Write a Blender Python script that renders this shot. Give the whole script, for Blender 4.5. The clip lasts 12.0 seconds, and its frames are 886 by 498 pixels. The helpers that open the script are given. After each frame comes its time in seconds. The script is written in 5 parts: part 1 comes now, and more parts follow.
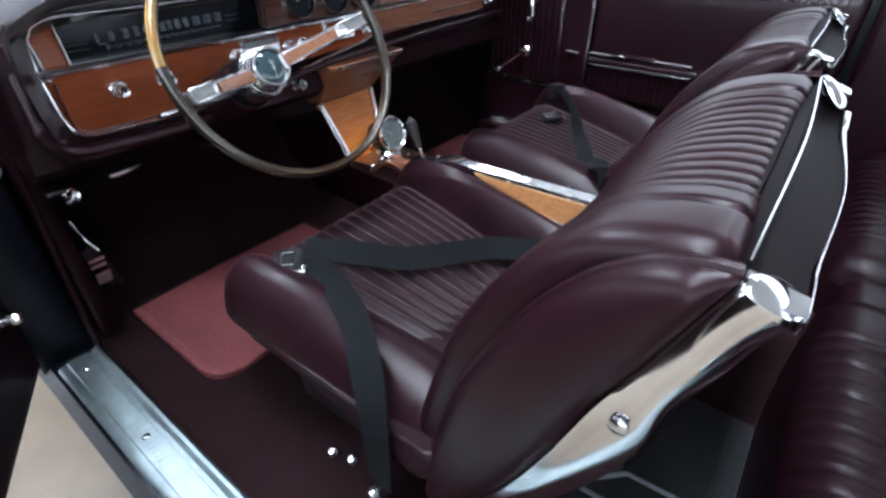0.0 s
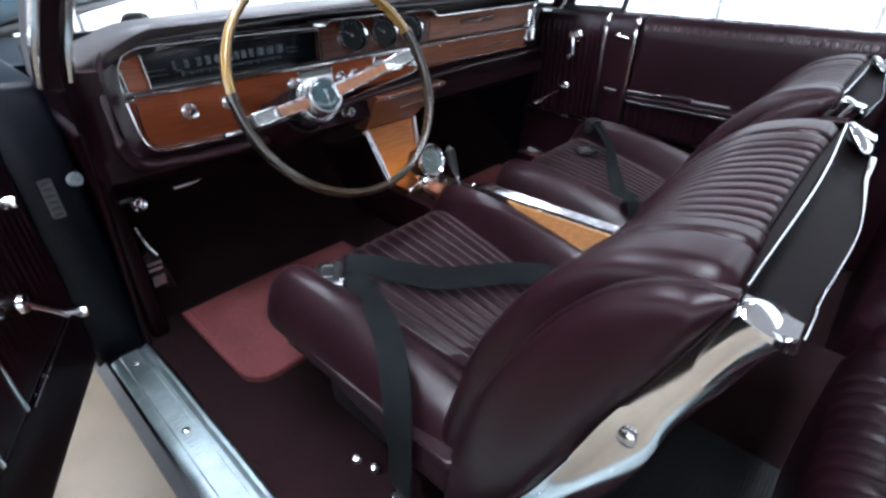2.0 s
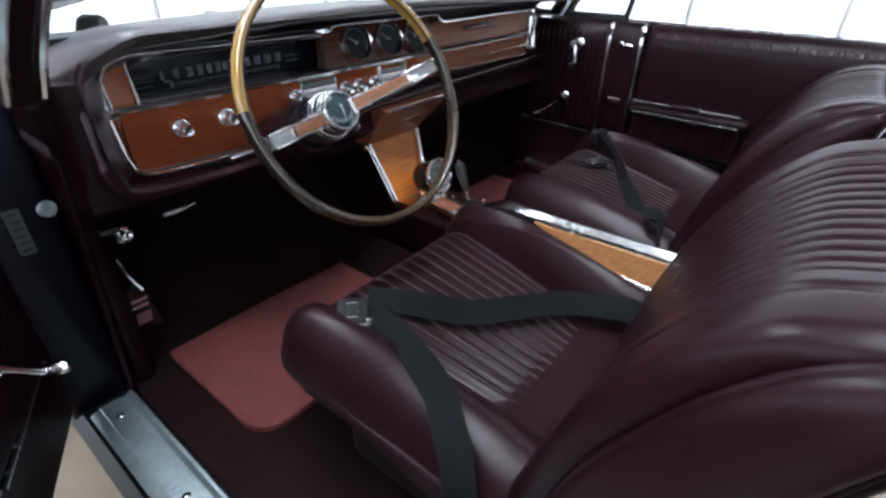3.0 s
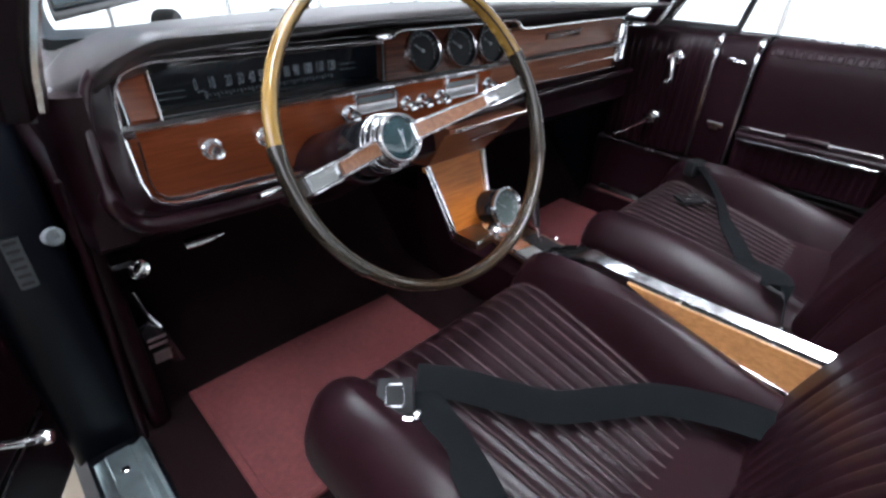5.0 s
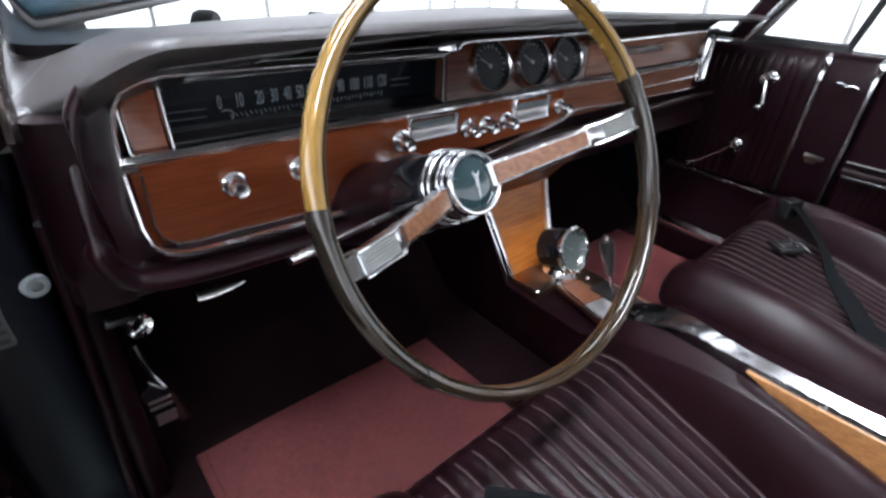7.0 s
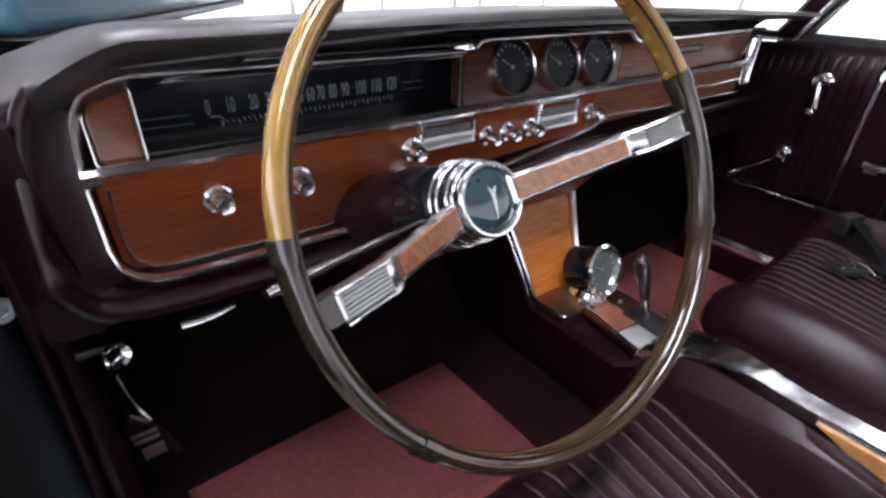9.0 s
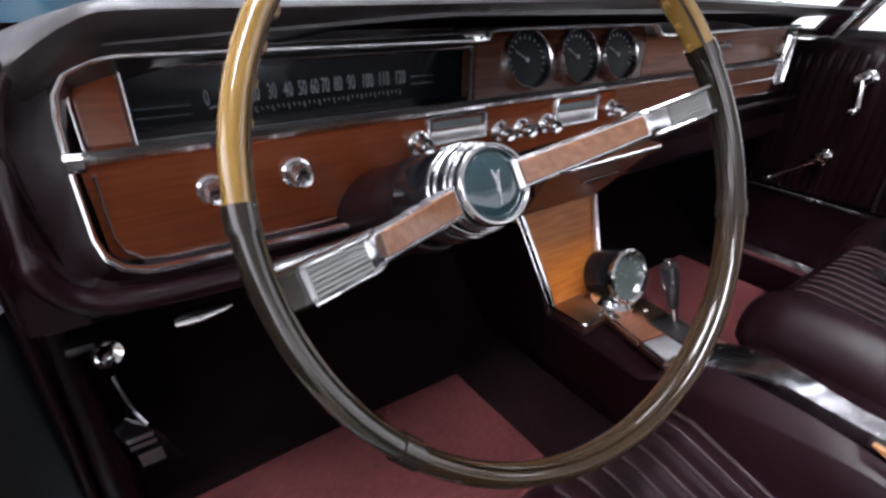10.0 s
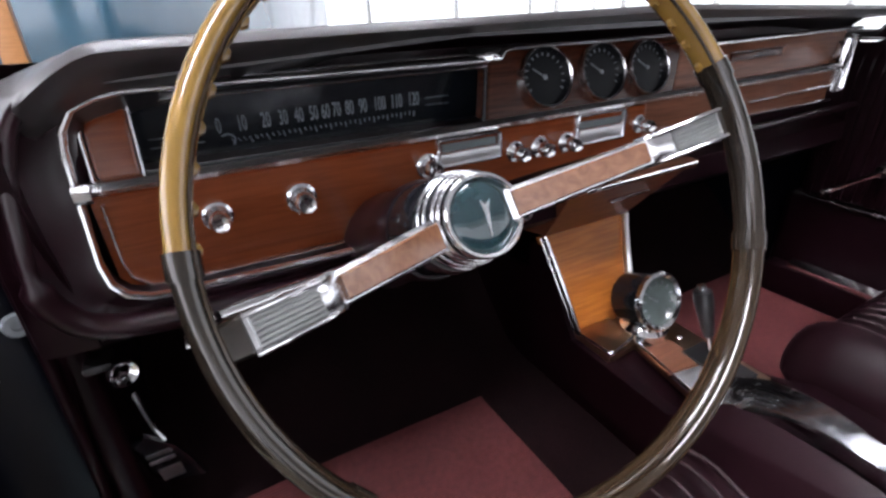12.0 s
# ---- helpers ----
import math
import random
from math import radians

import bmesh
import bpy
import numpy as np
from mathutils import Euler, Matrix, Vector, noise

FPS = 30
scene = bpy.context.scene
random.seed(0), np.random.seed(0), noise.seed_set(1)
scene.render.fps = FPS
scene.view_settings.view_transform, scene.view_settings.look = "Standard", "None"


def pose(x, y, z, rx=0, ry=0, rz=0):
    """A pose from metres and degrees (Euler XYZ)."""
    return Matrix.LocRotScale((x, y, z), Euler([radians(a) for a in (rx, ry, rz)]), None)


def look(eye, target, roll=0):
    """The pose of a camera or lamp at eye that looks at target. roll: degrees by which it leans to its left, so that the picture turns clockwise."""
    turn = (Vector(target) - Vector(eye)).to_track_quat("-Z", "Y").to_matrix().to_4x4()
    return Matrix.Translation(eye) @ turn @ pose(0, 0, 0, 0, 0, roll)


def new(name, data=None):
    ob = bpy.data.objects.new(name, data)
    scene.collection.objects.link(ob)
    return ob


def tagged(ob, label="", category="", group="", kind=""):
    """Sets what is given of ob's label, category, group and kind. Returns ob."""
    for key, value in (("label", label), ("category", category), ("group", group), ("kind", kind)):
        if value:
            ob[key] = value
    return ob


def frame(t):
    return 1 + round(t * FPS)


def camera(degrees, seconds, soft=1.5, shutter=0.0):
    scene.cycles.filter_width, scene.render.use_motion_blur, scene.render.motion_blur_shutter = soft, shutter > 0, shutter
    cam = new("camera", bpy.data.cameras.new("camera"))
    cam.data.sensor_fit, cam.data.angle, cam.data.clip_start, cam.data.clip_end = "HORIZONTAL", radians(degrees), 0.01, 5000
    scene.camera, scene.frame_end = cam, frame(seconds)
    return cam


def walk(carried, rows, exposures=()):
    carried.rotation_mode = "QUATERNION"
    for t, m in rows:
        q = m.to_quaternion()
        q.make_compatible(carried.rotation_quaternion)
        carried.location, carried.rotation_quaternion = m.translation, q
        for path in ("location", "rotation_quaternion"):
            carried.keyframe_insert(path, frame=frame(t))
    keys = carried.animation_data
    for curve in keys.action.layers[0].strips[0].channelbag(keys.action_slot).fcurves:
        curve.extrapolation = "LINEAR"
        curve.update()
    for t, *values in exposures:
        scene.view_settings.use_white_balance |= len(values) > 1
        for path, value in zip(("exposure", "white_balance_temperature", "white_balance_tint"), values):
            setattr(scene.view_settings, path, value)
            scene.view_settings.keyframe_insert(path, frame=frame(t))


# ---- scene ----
cam = camera(85.1, 12.0, soft=2.8)
PATH = [
    (0, (-0.923, -0.986, 1.105), (0.374, 0.028, -0.032), -0.4),
    (0.5, (-0.94, -0.998, 1.109), (0.323, 0.076, -0.01), -0.2),
    (1, (-0.953, -1.004, 1.116), (0.289, 0.123, 0.026), -0.3),
    (1.5, (-0.954, -1.014, 1.115), (0.286, 0.142, 0.055), -0.3),
    (2, (-0.955, -1.015, 1.121), (0.301, 0.14, 0.079), 0.3),
    (2.5, (-0.956, -0.969, 1.119), (0.339, 0.159, 0.094), 0.7),
    (3, (-0.953, -0.863, 1.113), (0.394, 0.2, 0.086), 1.3),
    (5, (-0.828, -0.708, 1.1), (0.393, 0.498, 0.074), 2.2),
    (5.5, (-0.801, -0.685, 1.096), (0.365, 0.592, 0.091), 1.9),
    (6, (-0.782, -0.627, 1.101), (0.379, 0.663, 0.105), 2.0),
    (6.5, (-0.767, -0.577, 1.088), (0.403, 0.705, 0.094), 2.7),
    (7, (-0.753, -0.54, 1.084), (0.405, 0.74, 0.074), 3.3),
    (9, (-0.693, -0.49, 1.06), (0.4, 0.866, 0.077), 2.2),
    (9.5, (-0.676, -0.49, 1.042), (0.396, 0.906, 0.091), 1.6),
    (10, (-0.661, -0.488, 1.022), (0.363, 0.962, 0.101), 0.8),
    (10.5, (-0.648, -0.486, 1.016), (0.309, 1.021, 0.114), -0.1),
    (11, (-0.635, -0.487, 1.011), (0.258, 1.062, 0.114), -0.8),
    (11.5, (-0.616, -0.495, 1.01), (0.237, 1.078, 0.117), -1.5),
    (12, (-0.608, -0.496, 1.032), (0.254, 1.077, 0.146), -1.7),
]
walk(cam, [(t, look(eye, target, roll)) for t, eye, target, roll in PATH],
     [(0, 0.16, 5850, 12), (2, 0.10, 5900, 12), (3.2, -0.28, 6100, 12), (5, -0.03, 6150, 12), (7, -0.13, 6250, 13), (9, -0.20, 6450, 19), (12, -0.20, 6450, 19)])

# ---- world and lamps ----
world = bpy.data.worlds.new("world")
scene.world = world
world.use_nodes = True
world.node_tree.nodes["Background"].inputs[0].default_value = (0.9, 0.95, 1.0, 1)
world.node_tree.nodes["Background"].inputs[1].default_value = 0.3
scene.view_settings.exposure = 0.0


# ---- materials ----
def rgba(c):
    return (c[0], c[1], c[2], 1)


def surface(name, colour, rough=0.5, metal=0.0, spec=0.5, grain=0.0, scale=60.0, bump=0.0, bump_scale=200.0,
            stretch=(1, 1, 1), dark=0.6, coat=0.0, rough_var=0.0, random_tone=0.0, big=4.0):
    """A principled material with two scales of tone, uneven gloss and fine relief."""
    m = bpy.data.materials.new(name)
    m.use_nodes = True
    nt = m.node_tree
    b = nt.nodes["Principled BSDF"]
    b.inputs["Metallic"].default_value = metal
    b.inputs["Roughness"].default_value = rough
    b.inputs["Specular IOR Level"].default_value = spec
    b.inputs["Coat Weight"].default_value = coat
    b.inputs["Coat Roughness"].default_value = 0.06
    b.inputs["Base Color"].default_value = rgba(colour)
    co = nt.nodes.new("ShaderNodeTexCoord")
    mp = nt.nodes.new("ShaderNodeMapping")
    mp.inputs["Scale"].default_value = stretch
    nt.links.new(co.outputs["Object"], mp.inputs["Vector"])
    if grain > 0:
        fine = nt.nodes.new("ShaderNodeTexNoise")
        fine.inputs["Scale"].default_value = scale
        fine.inputs["Detail"].default_value = 6
        wide = nt.nodes.new("ShaderNodeTexNoise")
        wide.inputs["Scale"].default_value = big
        wide.inputs["Detail"].default_value = 4
        for n in (fine, wide):
            nt.links.new(mp.outputs[0], n.inputs["Vector"])
        add = nt.nodes.new("ShaderNodeMath")
        add.operation = "ADD"
        nt.links.new(fine.outputs[0], add.inputs[0])
        nt.links.new(wide.outputs[0], add.inputs[1])
        ramp = nt.nodes.new("ShaderNodeMapRange")
        ramp.inputs["From Min"].default_value = 0.7
        ramp.inputs["From Max"].default_value = 1.3
        nt.links.new(add.outputs[0], ramp.inputs["Value"])
        mix = nt.nodes.new("ShaderNodeMix")
        mix.data_type = "RGBA"
        lo = [c * (1 - grain * dark) for c in colour]
        hi = [min(1, c * (1 + grain * 0.5)) for c in colour]
        mix.inputs["A"].default_value = rgba(lo)
        mix.inputs["B"].default_value = rgba(hi)
        nt.links.new(ramp.outputs[0], mix.inputs["Factor"])
        out = mix.outputs["Result"]
        if random_tone > 0:
            info = nt.nodes.new("ShaderNodeObjectInfo")
            hsv = nt.nodes.new("ShaderNodeHueSaturation")
            rr = nt.nodes.new("ShaderNodeMapRange")
            rr.inputs["To Min"].default_value = 1 - random_tone
            rr.inputs["To Max"].default_value = 1 + random_tone
            nt.links.new(info.outputs["Random"], rr.inputs["Value"])
            nt.links.new(rr.outputs[0], hsv.inputs["Value"])
            nt.links.new(out, hsv.inputs["Color"])
            out = hsv.outputs[0]
        nt.links.new(out, b.inputs["Base Color"])
        if rough_var > 0:
            rv = nt.nodes.new("ShaderNodeMapRange")
            rv.inputs["From Min"].default_value = 0.7
            rv.inputs["From Max"].default_value = 1.3
            rv.inputs["To Min"].default_value = max(0.02, rough - rough_var)
            rv.inputs["To Max"].default_value = rough + rough_var
            nt.links.new(add.outputs[0], rv.inputs["Value"])
            nt.links.new(rv.outputs[0], b.inputs["Roughness"])
    if bump > 0:
        bn = nt.nodes.new("ShaderNodeTexNoise")
        bn.inputs["Scale"].default_value = bump_scale
        bn.inputs["Detail"].default_value = 3
        nt.links.new(mp.outputs[0], bn.inputs["Vector"])
        bp = nt.nodes.new("ShaderNodeBump")
        bp.inputs["Strength"].default_value = bump
        bp.inputs["Distance"].default_value = 0.002
        nt.links.new(bn.outputs[0], bp.inputs["Height"])
        nt.links.new(bp.outputs[0], b.inputs["Normal"])
    return m


def wood(name, a, b_, rough=0.22, coat=0.4):
    """Varnished veneer: long streaks along x over a broad change of tone."""
    m = bpy.data.materials.new(name)
    m.use_nodes = True
    nt = m.node_tree
    b = nt.nodes["Principled BSDF"]
    b.inputs["Roughness"].default_value = rough
    b.inputs["Coat Weight"].default_value = coat
    b.inputs["Specular IOR Level"].default_value = 0.25 + 0.6 * coat
    b.inputs["Coat Roughness"].default_value = 0.12
    co = nt.nodes.new("ShaderNodeTexCoord")
    mp = nt.nodes.new("ShaderNodeMapping")
    mp.inputs["Scale"].default_value = (3, 30, 60)
    nt.links.new(co.outputs["Object"], mp.inputs["Vector"])
    n1 = nt.nodes.new("ShaderNodeTexNoise")
    n1.inputs["Scale"].default_value = 4
    n1.inputs["Detail"].default_value = 8
    n1.inputs["Distortion"].default_value = 0.6
    nt.links.new(mp.outputs[0], n1.inputs["Vector"])
    ramp = nt.nodes.new("ShaderNodeMapRange")
    ramp.inputs["From Min"].default_value = 0.35
    ramp.inputs["From Max"].default_value = 0.68
    nt.links.new(n1.outputs[0], ramp.inputs["Value"])
    mix = nt.nodes.new("ShaderNodeMix")
    mix.data_type = "RGBA"
    mix.inputs["A"].default_value = rgba(a)
    mix.inputs["B"].default_value = rgba(b_)
    nt.links.new(ramp.outputs[0], mix.inputs["Factor"])
    nt.links.new(mix.outputs["Result"], b.inputs["Base Color"])
    return m


def ribbed_rubber(name, colour, pitch):
    """Pile rubber with fine ridges across the car."""
    m = surface(name, colour, rough=0.75, grain=0.5, scale=90, big=7, spec=0.3)
    nt = m.node_tree
    b = nt.nodes["Principled BSDF"]
    co = nt.nodes.new("ShaderNodeTexCoord")
    w = nt.nodes.new("ShaderNodeTexWave")
    w.bands_direction = "Y"
    w.inputs["Scale"].default_value = 1 / pitch / 3.2
    w.inputs["Distortion"].default_value = 0.3
    nt.links.new(co.outputs["Object"], w.inputs["Vector"])
    bp = nt.nodes.new("ShaderNodeBump")
    bp.inputs["Strength"].default_value = 0.6
    bp.inputs["Distance"].default_value = 0.0015
    nt.links.new(w.outputs["Fac"], bp.inputs["Height"])
    nt.links.new(bp.outputs[0], b.inputs["Normal"])
    return m


def emitter(name, colour, strength):
    m = bpy.data.materials.new(name)
    m.use_nodes = True
    b = m.node_tree.nodes["Principled BSDF"]
    b.inputs["Base Color"].default_value = (0.8, 0.8, 0.8, 1)
    b.inputs["Emission Color"].default_value = rgba(colour)
    b.inputs["Emission Strength"].default_value = strength
    return m


def clear_glass(name, tint=(1, 1, 1), rough=0.0):
    m = bpy.data.materials.new(name)
    m.use_nodes = True
    b = m.node_tree.nodes["Principled BSDF"]
    b.inputs["Base Color"].default_value = rgba(tint)
    b.inputs["Roughness"].default_value = rough
    b.inputs["Transmission Weight"].default_value = 1.0
    b.inputs["IOR"].default_value = 1.10
    return m


LEATHER = surface("maroon_leather", (0.0112, 0.0034, 0.0052), rough=0.33, grain=0.25, scale=35, rough_var=0.02, spec=0.16, bump=0.05, bump_scale=420)
# near-black for the rear shell and the dark reflection across the chrome back
DARK_BACK = surface("dark_back_and_reflection", (0.0036, 0.0022, 0.0028), rough=0.6, grain=0.4, scale=60, spec=0.06)
# pale for worn seams and for the highlights that lie along the pleats
SEAM = surface("worn_highlit_seam", (0.062, 0.046, 0.047), rough=0.50, grain=0.6, scale=60, spec=0.15)
LEATHER_D = surface("dark_maroon_vinyl", (0.0075, 0.0020, 0.0034), rough=0.34, grain=0.5, scale=40, rough_var=0.05, spec=0.13, bump=0.10, bump_scale=420)
PAD = surface("padded_dash_vinyl", (0.024, 0.019, 0.020), rough=0.38, grain=0.2, scale=50, rough_var=0.03, spec=1.0)
MAROON = surface("maroon_paint", (0.0125, 0.0032, 0.0056), rough=0.30, grain=0.2, scale=20, coat=0.12, spec=0.3)
CARPET = surface("brown_maroon_carpet", (0.0090, 0.0032, 0.0040), rough=0.95, grain=0.8, scale=260, bump=0.6, bump_scale=600, spec=0.1, big=9)
MAT = ribbed_rubber("red_rubber_mat", (0.108, 0.025, 0.026), 0.005)
DARKMAT = ribbed_rubber("dark_rubber_mat", (0.014, 0.014, 0.016), 0.006)
WOOD = wood("red_walnut_veneer", (0.165, 0.038, 0.0135), (0.215, 0.052, 0.018))
WOOD_T = wood("tan_walnut_veneer", (0.33, 0.145, 0.052), (0.47, 0.22, 0.085), 0.28)
WOOD_O = wood("orange_walnut_veneer", (0.36, 0.105, 0.017), (0.54, 0.180, 0.032), 0.30, 0.2)
WOOD_B = wood("brown_walnut_veneer", (0.12, 0.042, 0.022), (0.21, 0.080, 0.044), 0.38, 0.12)
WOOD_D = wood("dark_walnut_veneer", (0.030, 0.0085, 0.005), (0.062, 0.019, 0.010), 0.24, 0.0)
CHROME = surface("chrome", (0.88, 0.88, 0.89), rough=0.10, metal=1.0, grain=0.12, scale=25, rough_var=0.05)
MOULD = surface("polished_moulding", (0.92, 0.92, 0.93), rough=0.20, metal=1.0, grain=0.12, scale=25, rough_var=0.06)
BRUSHED = surface("brushed_bright_metal", (0.90, 0.90, 0.91), rough=0.40, metal=1.0, grain=0.2, scale=40, rough_var=0.08)
CHROME_D = surface("worn_chrome", (0.68, 0.68, 0.70), rough=0.22, metal=1.0, grain=0.4, scale=60, rough_var=0.12)
ALU = surface("scuffed_aluminium", (0.35, 0.42, 0.43), rough=0.50, metal=1.0, grain=0.45, scale=30, rough_var=0.10, bump=0.2, bump_scale=45)
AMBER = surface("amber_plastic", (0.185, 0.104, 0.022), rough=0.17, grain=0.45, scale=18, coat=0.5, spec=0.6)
RIM_D = surface("dark_bronze_plastic", (0.015, 0.011, 0.008), rough=0.16, grain=0.4, scale=22, coat=0.3, spec=0.55)
BLACK = surface("black_plastic", (0.012, 0.011, 0.012), rough=0.4, grain=0.3, scale=50)
GLOSSBLACK = surface("gloss_black", (0.008, 0.008, 0.01), rough=0.08, grain=0.2, scale=50)
DIAL = surface("dial_black", (0.006, 0.008, 0.011), rough=0.16, grain=0.2, scale=20, spec=0.6)
# lifted to grey-green: glare on the dial glass put into the colour
POD_FACE = surface("glare_toned_dial_glass", (0.085, 0.105, 0.10), rough=0.22, grain=0.5, scale=60, coat=0.6)
# plate metal with the brown reflection of the wood put into its colour
TINTED_METAL = surface("wood_reflection_metal", (0.46, 0.31, 0.21), rough=0.28, metal=1.0, grain=0.15, scale=15)
GAUGE = surface("gauge_face_black", (0.003, 0.0035, 0.0045), rough=0.35, grain=0.2, scale=20, spec=0.08)
PAINT = surface("dark_blue_black_paint", (0.0030, 0.0036, 0.0062), rough=0.30, grain=0.2, scale=10, coat=0.04, spec=0.15)
WEBBING = surface("black_webbing", (0.0028, 0.0038, 0.0048), rough=0.85, grain=0.4, scale=200, bump=0.5, bump_scale=900, spec=0.14)
TARNISH = surface("tarnished_tin", (0.075, 0.08, 0.085), rough=0.45, metal=0.6, grain=0.6, scale=90)
NUMERAL = surface("pale_numerals", (0.2, 0.22, 0.235), rough=0.6, grain=0.2, scale=80)
TEAL = surface("dark_teal_enamel", (0.012, 0.029, 0.034), rough=0.06, grain=0.4, scale=30, coat=1.0)
STEEL_D = surface("dark_ribbed_steel", (0.36, 0.37, 0.36), rough=0.35, metal=1.0, grain=0.3, scale=60)
INLAY = wood("tan_spoke_veneer", (0.125, 0.050, 0.023), (0.19, 0.080, 0.038))
# darker copy of the amber: shade on the lower rim put into colour
AMBER_SHADED = surface("shaded_amber_plastic", (0.020, 0.0115, 0.0055), rough=0.14, grain=0.4, scale=18, coat=0.3, spec=0.5)
RUBBER = surface("black_rubber", (0.012, 0.012, 0.013), rough=0.6, grain=0.3, scale=60, spec=0.18)
GREYWALL = surface("grey_wall_paint", (0.36, 0.36, 0.37), rough=0.8, grain=0.2, scale=8)
WALL = surface("white_wall_paint", (0.8, 0.8, 0.78), rough=0.7, grain=0.08, scale=8)
TILE = surface("beige_floor", (0.20, 0.158, 0.112), rough=0.4, grain=0.35, scale=5, big=1.3, rough_var=0.1)


def cracked(m):
    """Thin dark wandering cracks over a floor material."""
    nt = m.node_tree
    b = nt.nodes["Principled BSDF"]
    src = b.inputs["Base Color"].links[0].from_socket
    co = nt.nodes.new("ShaderNodeTexCoord")
    no = nt.nodes.new("ShaderNodeTexNoise")
    no.inputs["Scale"].default_value = 3
    nt.links.new(co.outputs["Object"], no.inputs["Vector"])
    mixv = nt.nodes.new("ShaderNodeMix")
    mixv.data_type = "VECTOR"
    mixv.inputs["Factor"].default_value = 0.3
    nt.links.new(co.outputs["Object"], mixv.inputs["A"])
    nt.links.new(no.outputs["Color"], mixv.inputs["B"])
    vo = nt.nodes.new("ShaderNodeTexVoronoi")
    vo.feature = "DISTANCE_TO_EDGE"
    vo.inputs["Scale"].default_value = 1.1
    nt.links.new(mixv.outputs["Result"], vo.inputs["Vector"])
    mr = nt.nodes.new("ShaderNodeMapRange")
    mr.inputs["From Max"].default_value = 0.005
    nt.links.new(vo.outputs["Distance"], mr.inputs["Value"])
    mx = nt.nodes.new("ShaderNodeMix")
    mx.data_type = "RGBA"
    mx.inputs["A"].default_value = (0.16, 0.12, 0.085, 1)
    nt.links.new(mr.outputs[0], mx.inputs["Factor"])
    nt.links.new(src, mx.inputs["B"])
    nt.links.new(mx.outputs["Result"], b.inputs["Base Color"])


cracked(TILE)
BLUEPAINT = surface("blue_paint", (0.045, 0.11, 0.16), rough=0.2, grain=0.2, scale=3, coat=0.5)
GLASS = clear_glass("window_glass")
LAMP = emitter("lamp_diffuser", (0.92, 0.97, 1.0), 105.0)
# glow of the added fill panels, weak and strong
SIDE_FILL = emitter("side_fill_diffuser", (0.88, 0.95, 1.0), 13.0)
FRONT_FILL = emitter("front_fill_diffuser", (0.88, 0.95, 1.0), 58.0)
# unseen southern glow, added to brighten the dash mouldings
SOUTH_FILL = emitter("south_fill_glow", (0.88, 0.95, 1.0), 1.3)
DAYLIGHT = emitter("white_daylight", (0.88, 0.95, 1.0), 1.7)
# unseen western glow, added to light the seat sides and pad end
WEST_FILL = emitter("west_fill_glow", (0.90, 0.95, 1.0), 4.2)


# ---- mesh helpers ----
def finish(name, bm, mat, angle=40):
    me = bpy.data.meshes.new(name)
    bmesh.ops.recalc_face_normals(bm, faces=bm.faces)
    bm.to_mesh(me)
    bm.free()
    me.polygons.foreach_set("use_smooth", [True] * len(me.polygons))
    me.set_sharp_from_angle(angle=radians(angle))
    me.materials.append(mat)
    return me


def part(name, bm, mat, parent, label="", angle=40):
    ob = new(name, finish(name, bm, mat, angle))
    ob.parent = parent
    if label:
        ob["label"] = label
    return ob


def thing(name, label, category, at=(0, 0, 0), group=""):
    return tagged(move(new(name), Matrix.Translation(at)), label, category, group)


def move(ob, m):
    ob.matrix_basis = m
    return ob


def single(name, bm, mat, label, category, group="", kind="", angle=40):
    return tagged(new(name, finish(name, bm, mat, angle)), label, category, group, kind)


def box(bm, lo, hi, bevel=0.0, seg=2, m=None):
    """A box between two corners, with rounded edges."""
    made = bmesh.ops.create_cube(bm, size=1)["verts"]
    c = [(a + b) / 2 for a, b in zip(lo, hi)]
    d = [abs(b - a) for a, b in zip(lo, hi)]
    for v in made:
        v.co = Vector([c[i] + v.co[i] * d[i] for i in range(3)])
    if bevel > 0:
        es = list({e for v in made for e in v.link_edges})
        out = bmesh.ops.bevel(bm, geom=es, offset=bevel, segments=seg, affect="EDGES", profile=0.5)
        made = list({v for f in out["faces"] for v in f.verts} | {v for v in made if v.is_valid})
    if m is not None:
        for v in made:
            v.co = m @ v.co
    return bm


def rings(bm, loops, close=True, caps=True):
    """Skin a row of loops of equal length."""
    rows = [[bm.verts.new(p) for p in loop] for loop in loops]
    n = len(rows[0])
    for a, b in zip(rows, rows[1:]):
        for i in range(n if close else n - 1):
            j = (i + 1) % n
            bm.faces.new((a[i], a[j], b[j], b[i]))
    if caps and close:
        bm.faces.new(rows[0][::-1])
        bm.faces.new(rows[-1])
    return bm


def spline(pts, n):
    """n points along a smooth curve through pts."""
    pts = [Vector(p) for p in pts]
    ext = [pts[0] * 2 - pts[1]] + pts + [pts[-1] * 2 - pts[-2]]
    out = []
    for k in range(n):
        s = k / (n - 1) * (len(pts) - 1)
        i = min(int(s), len(pts) - 2)
        f = s - i
        p0, p1, p2, p3 = ext[i], ext[i + 1], ext[i + 2], ext[i + 3]
        out.append(0.5 * ((2 * p1) + (p2 - p0) * f + (2 * p0 - 5 * p1 + 4 * p2 - p3) * f * f + (3 * p1 - p0 - 3 * p2 + p3) * f ** 3))
    return out


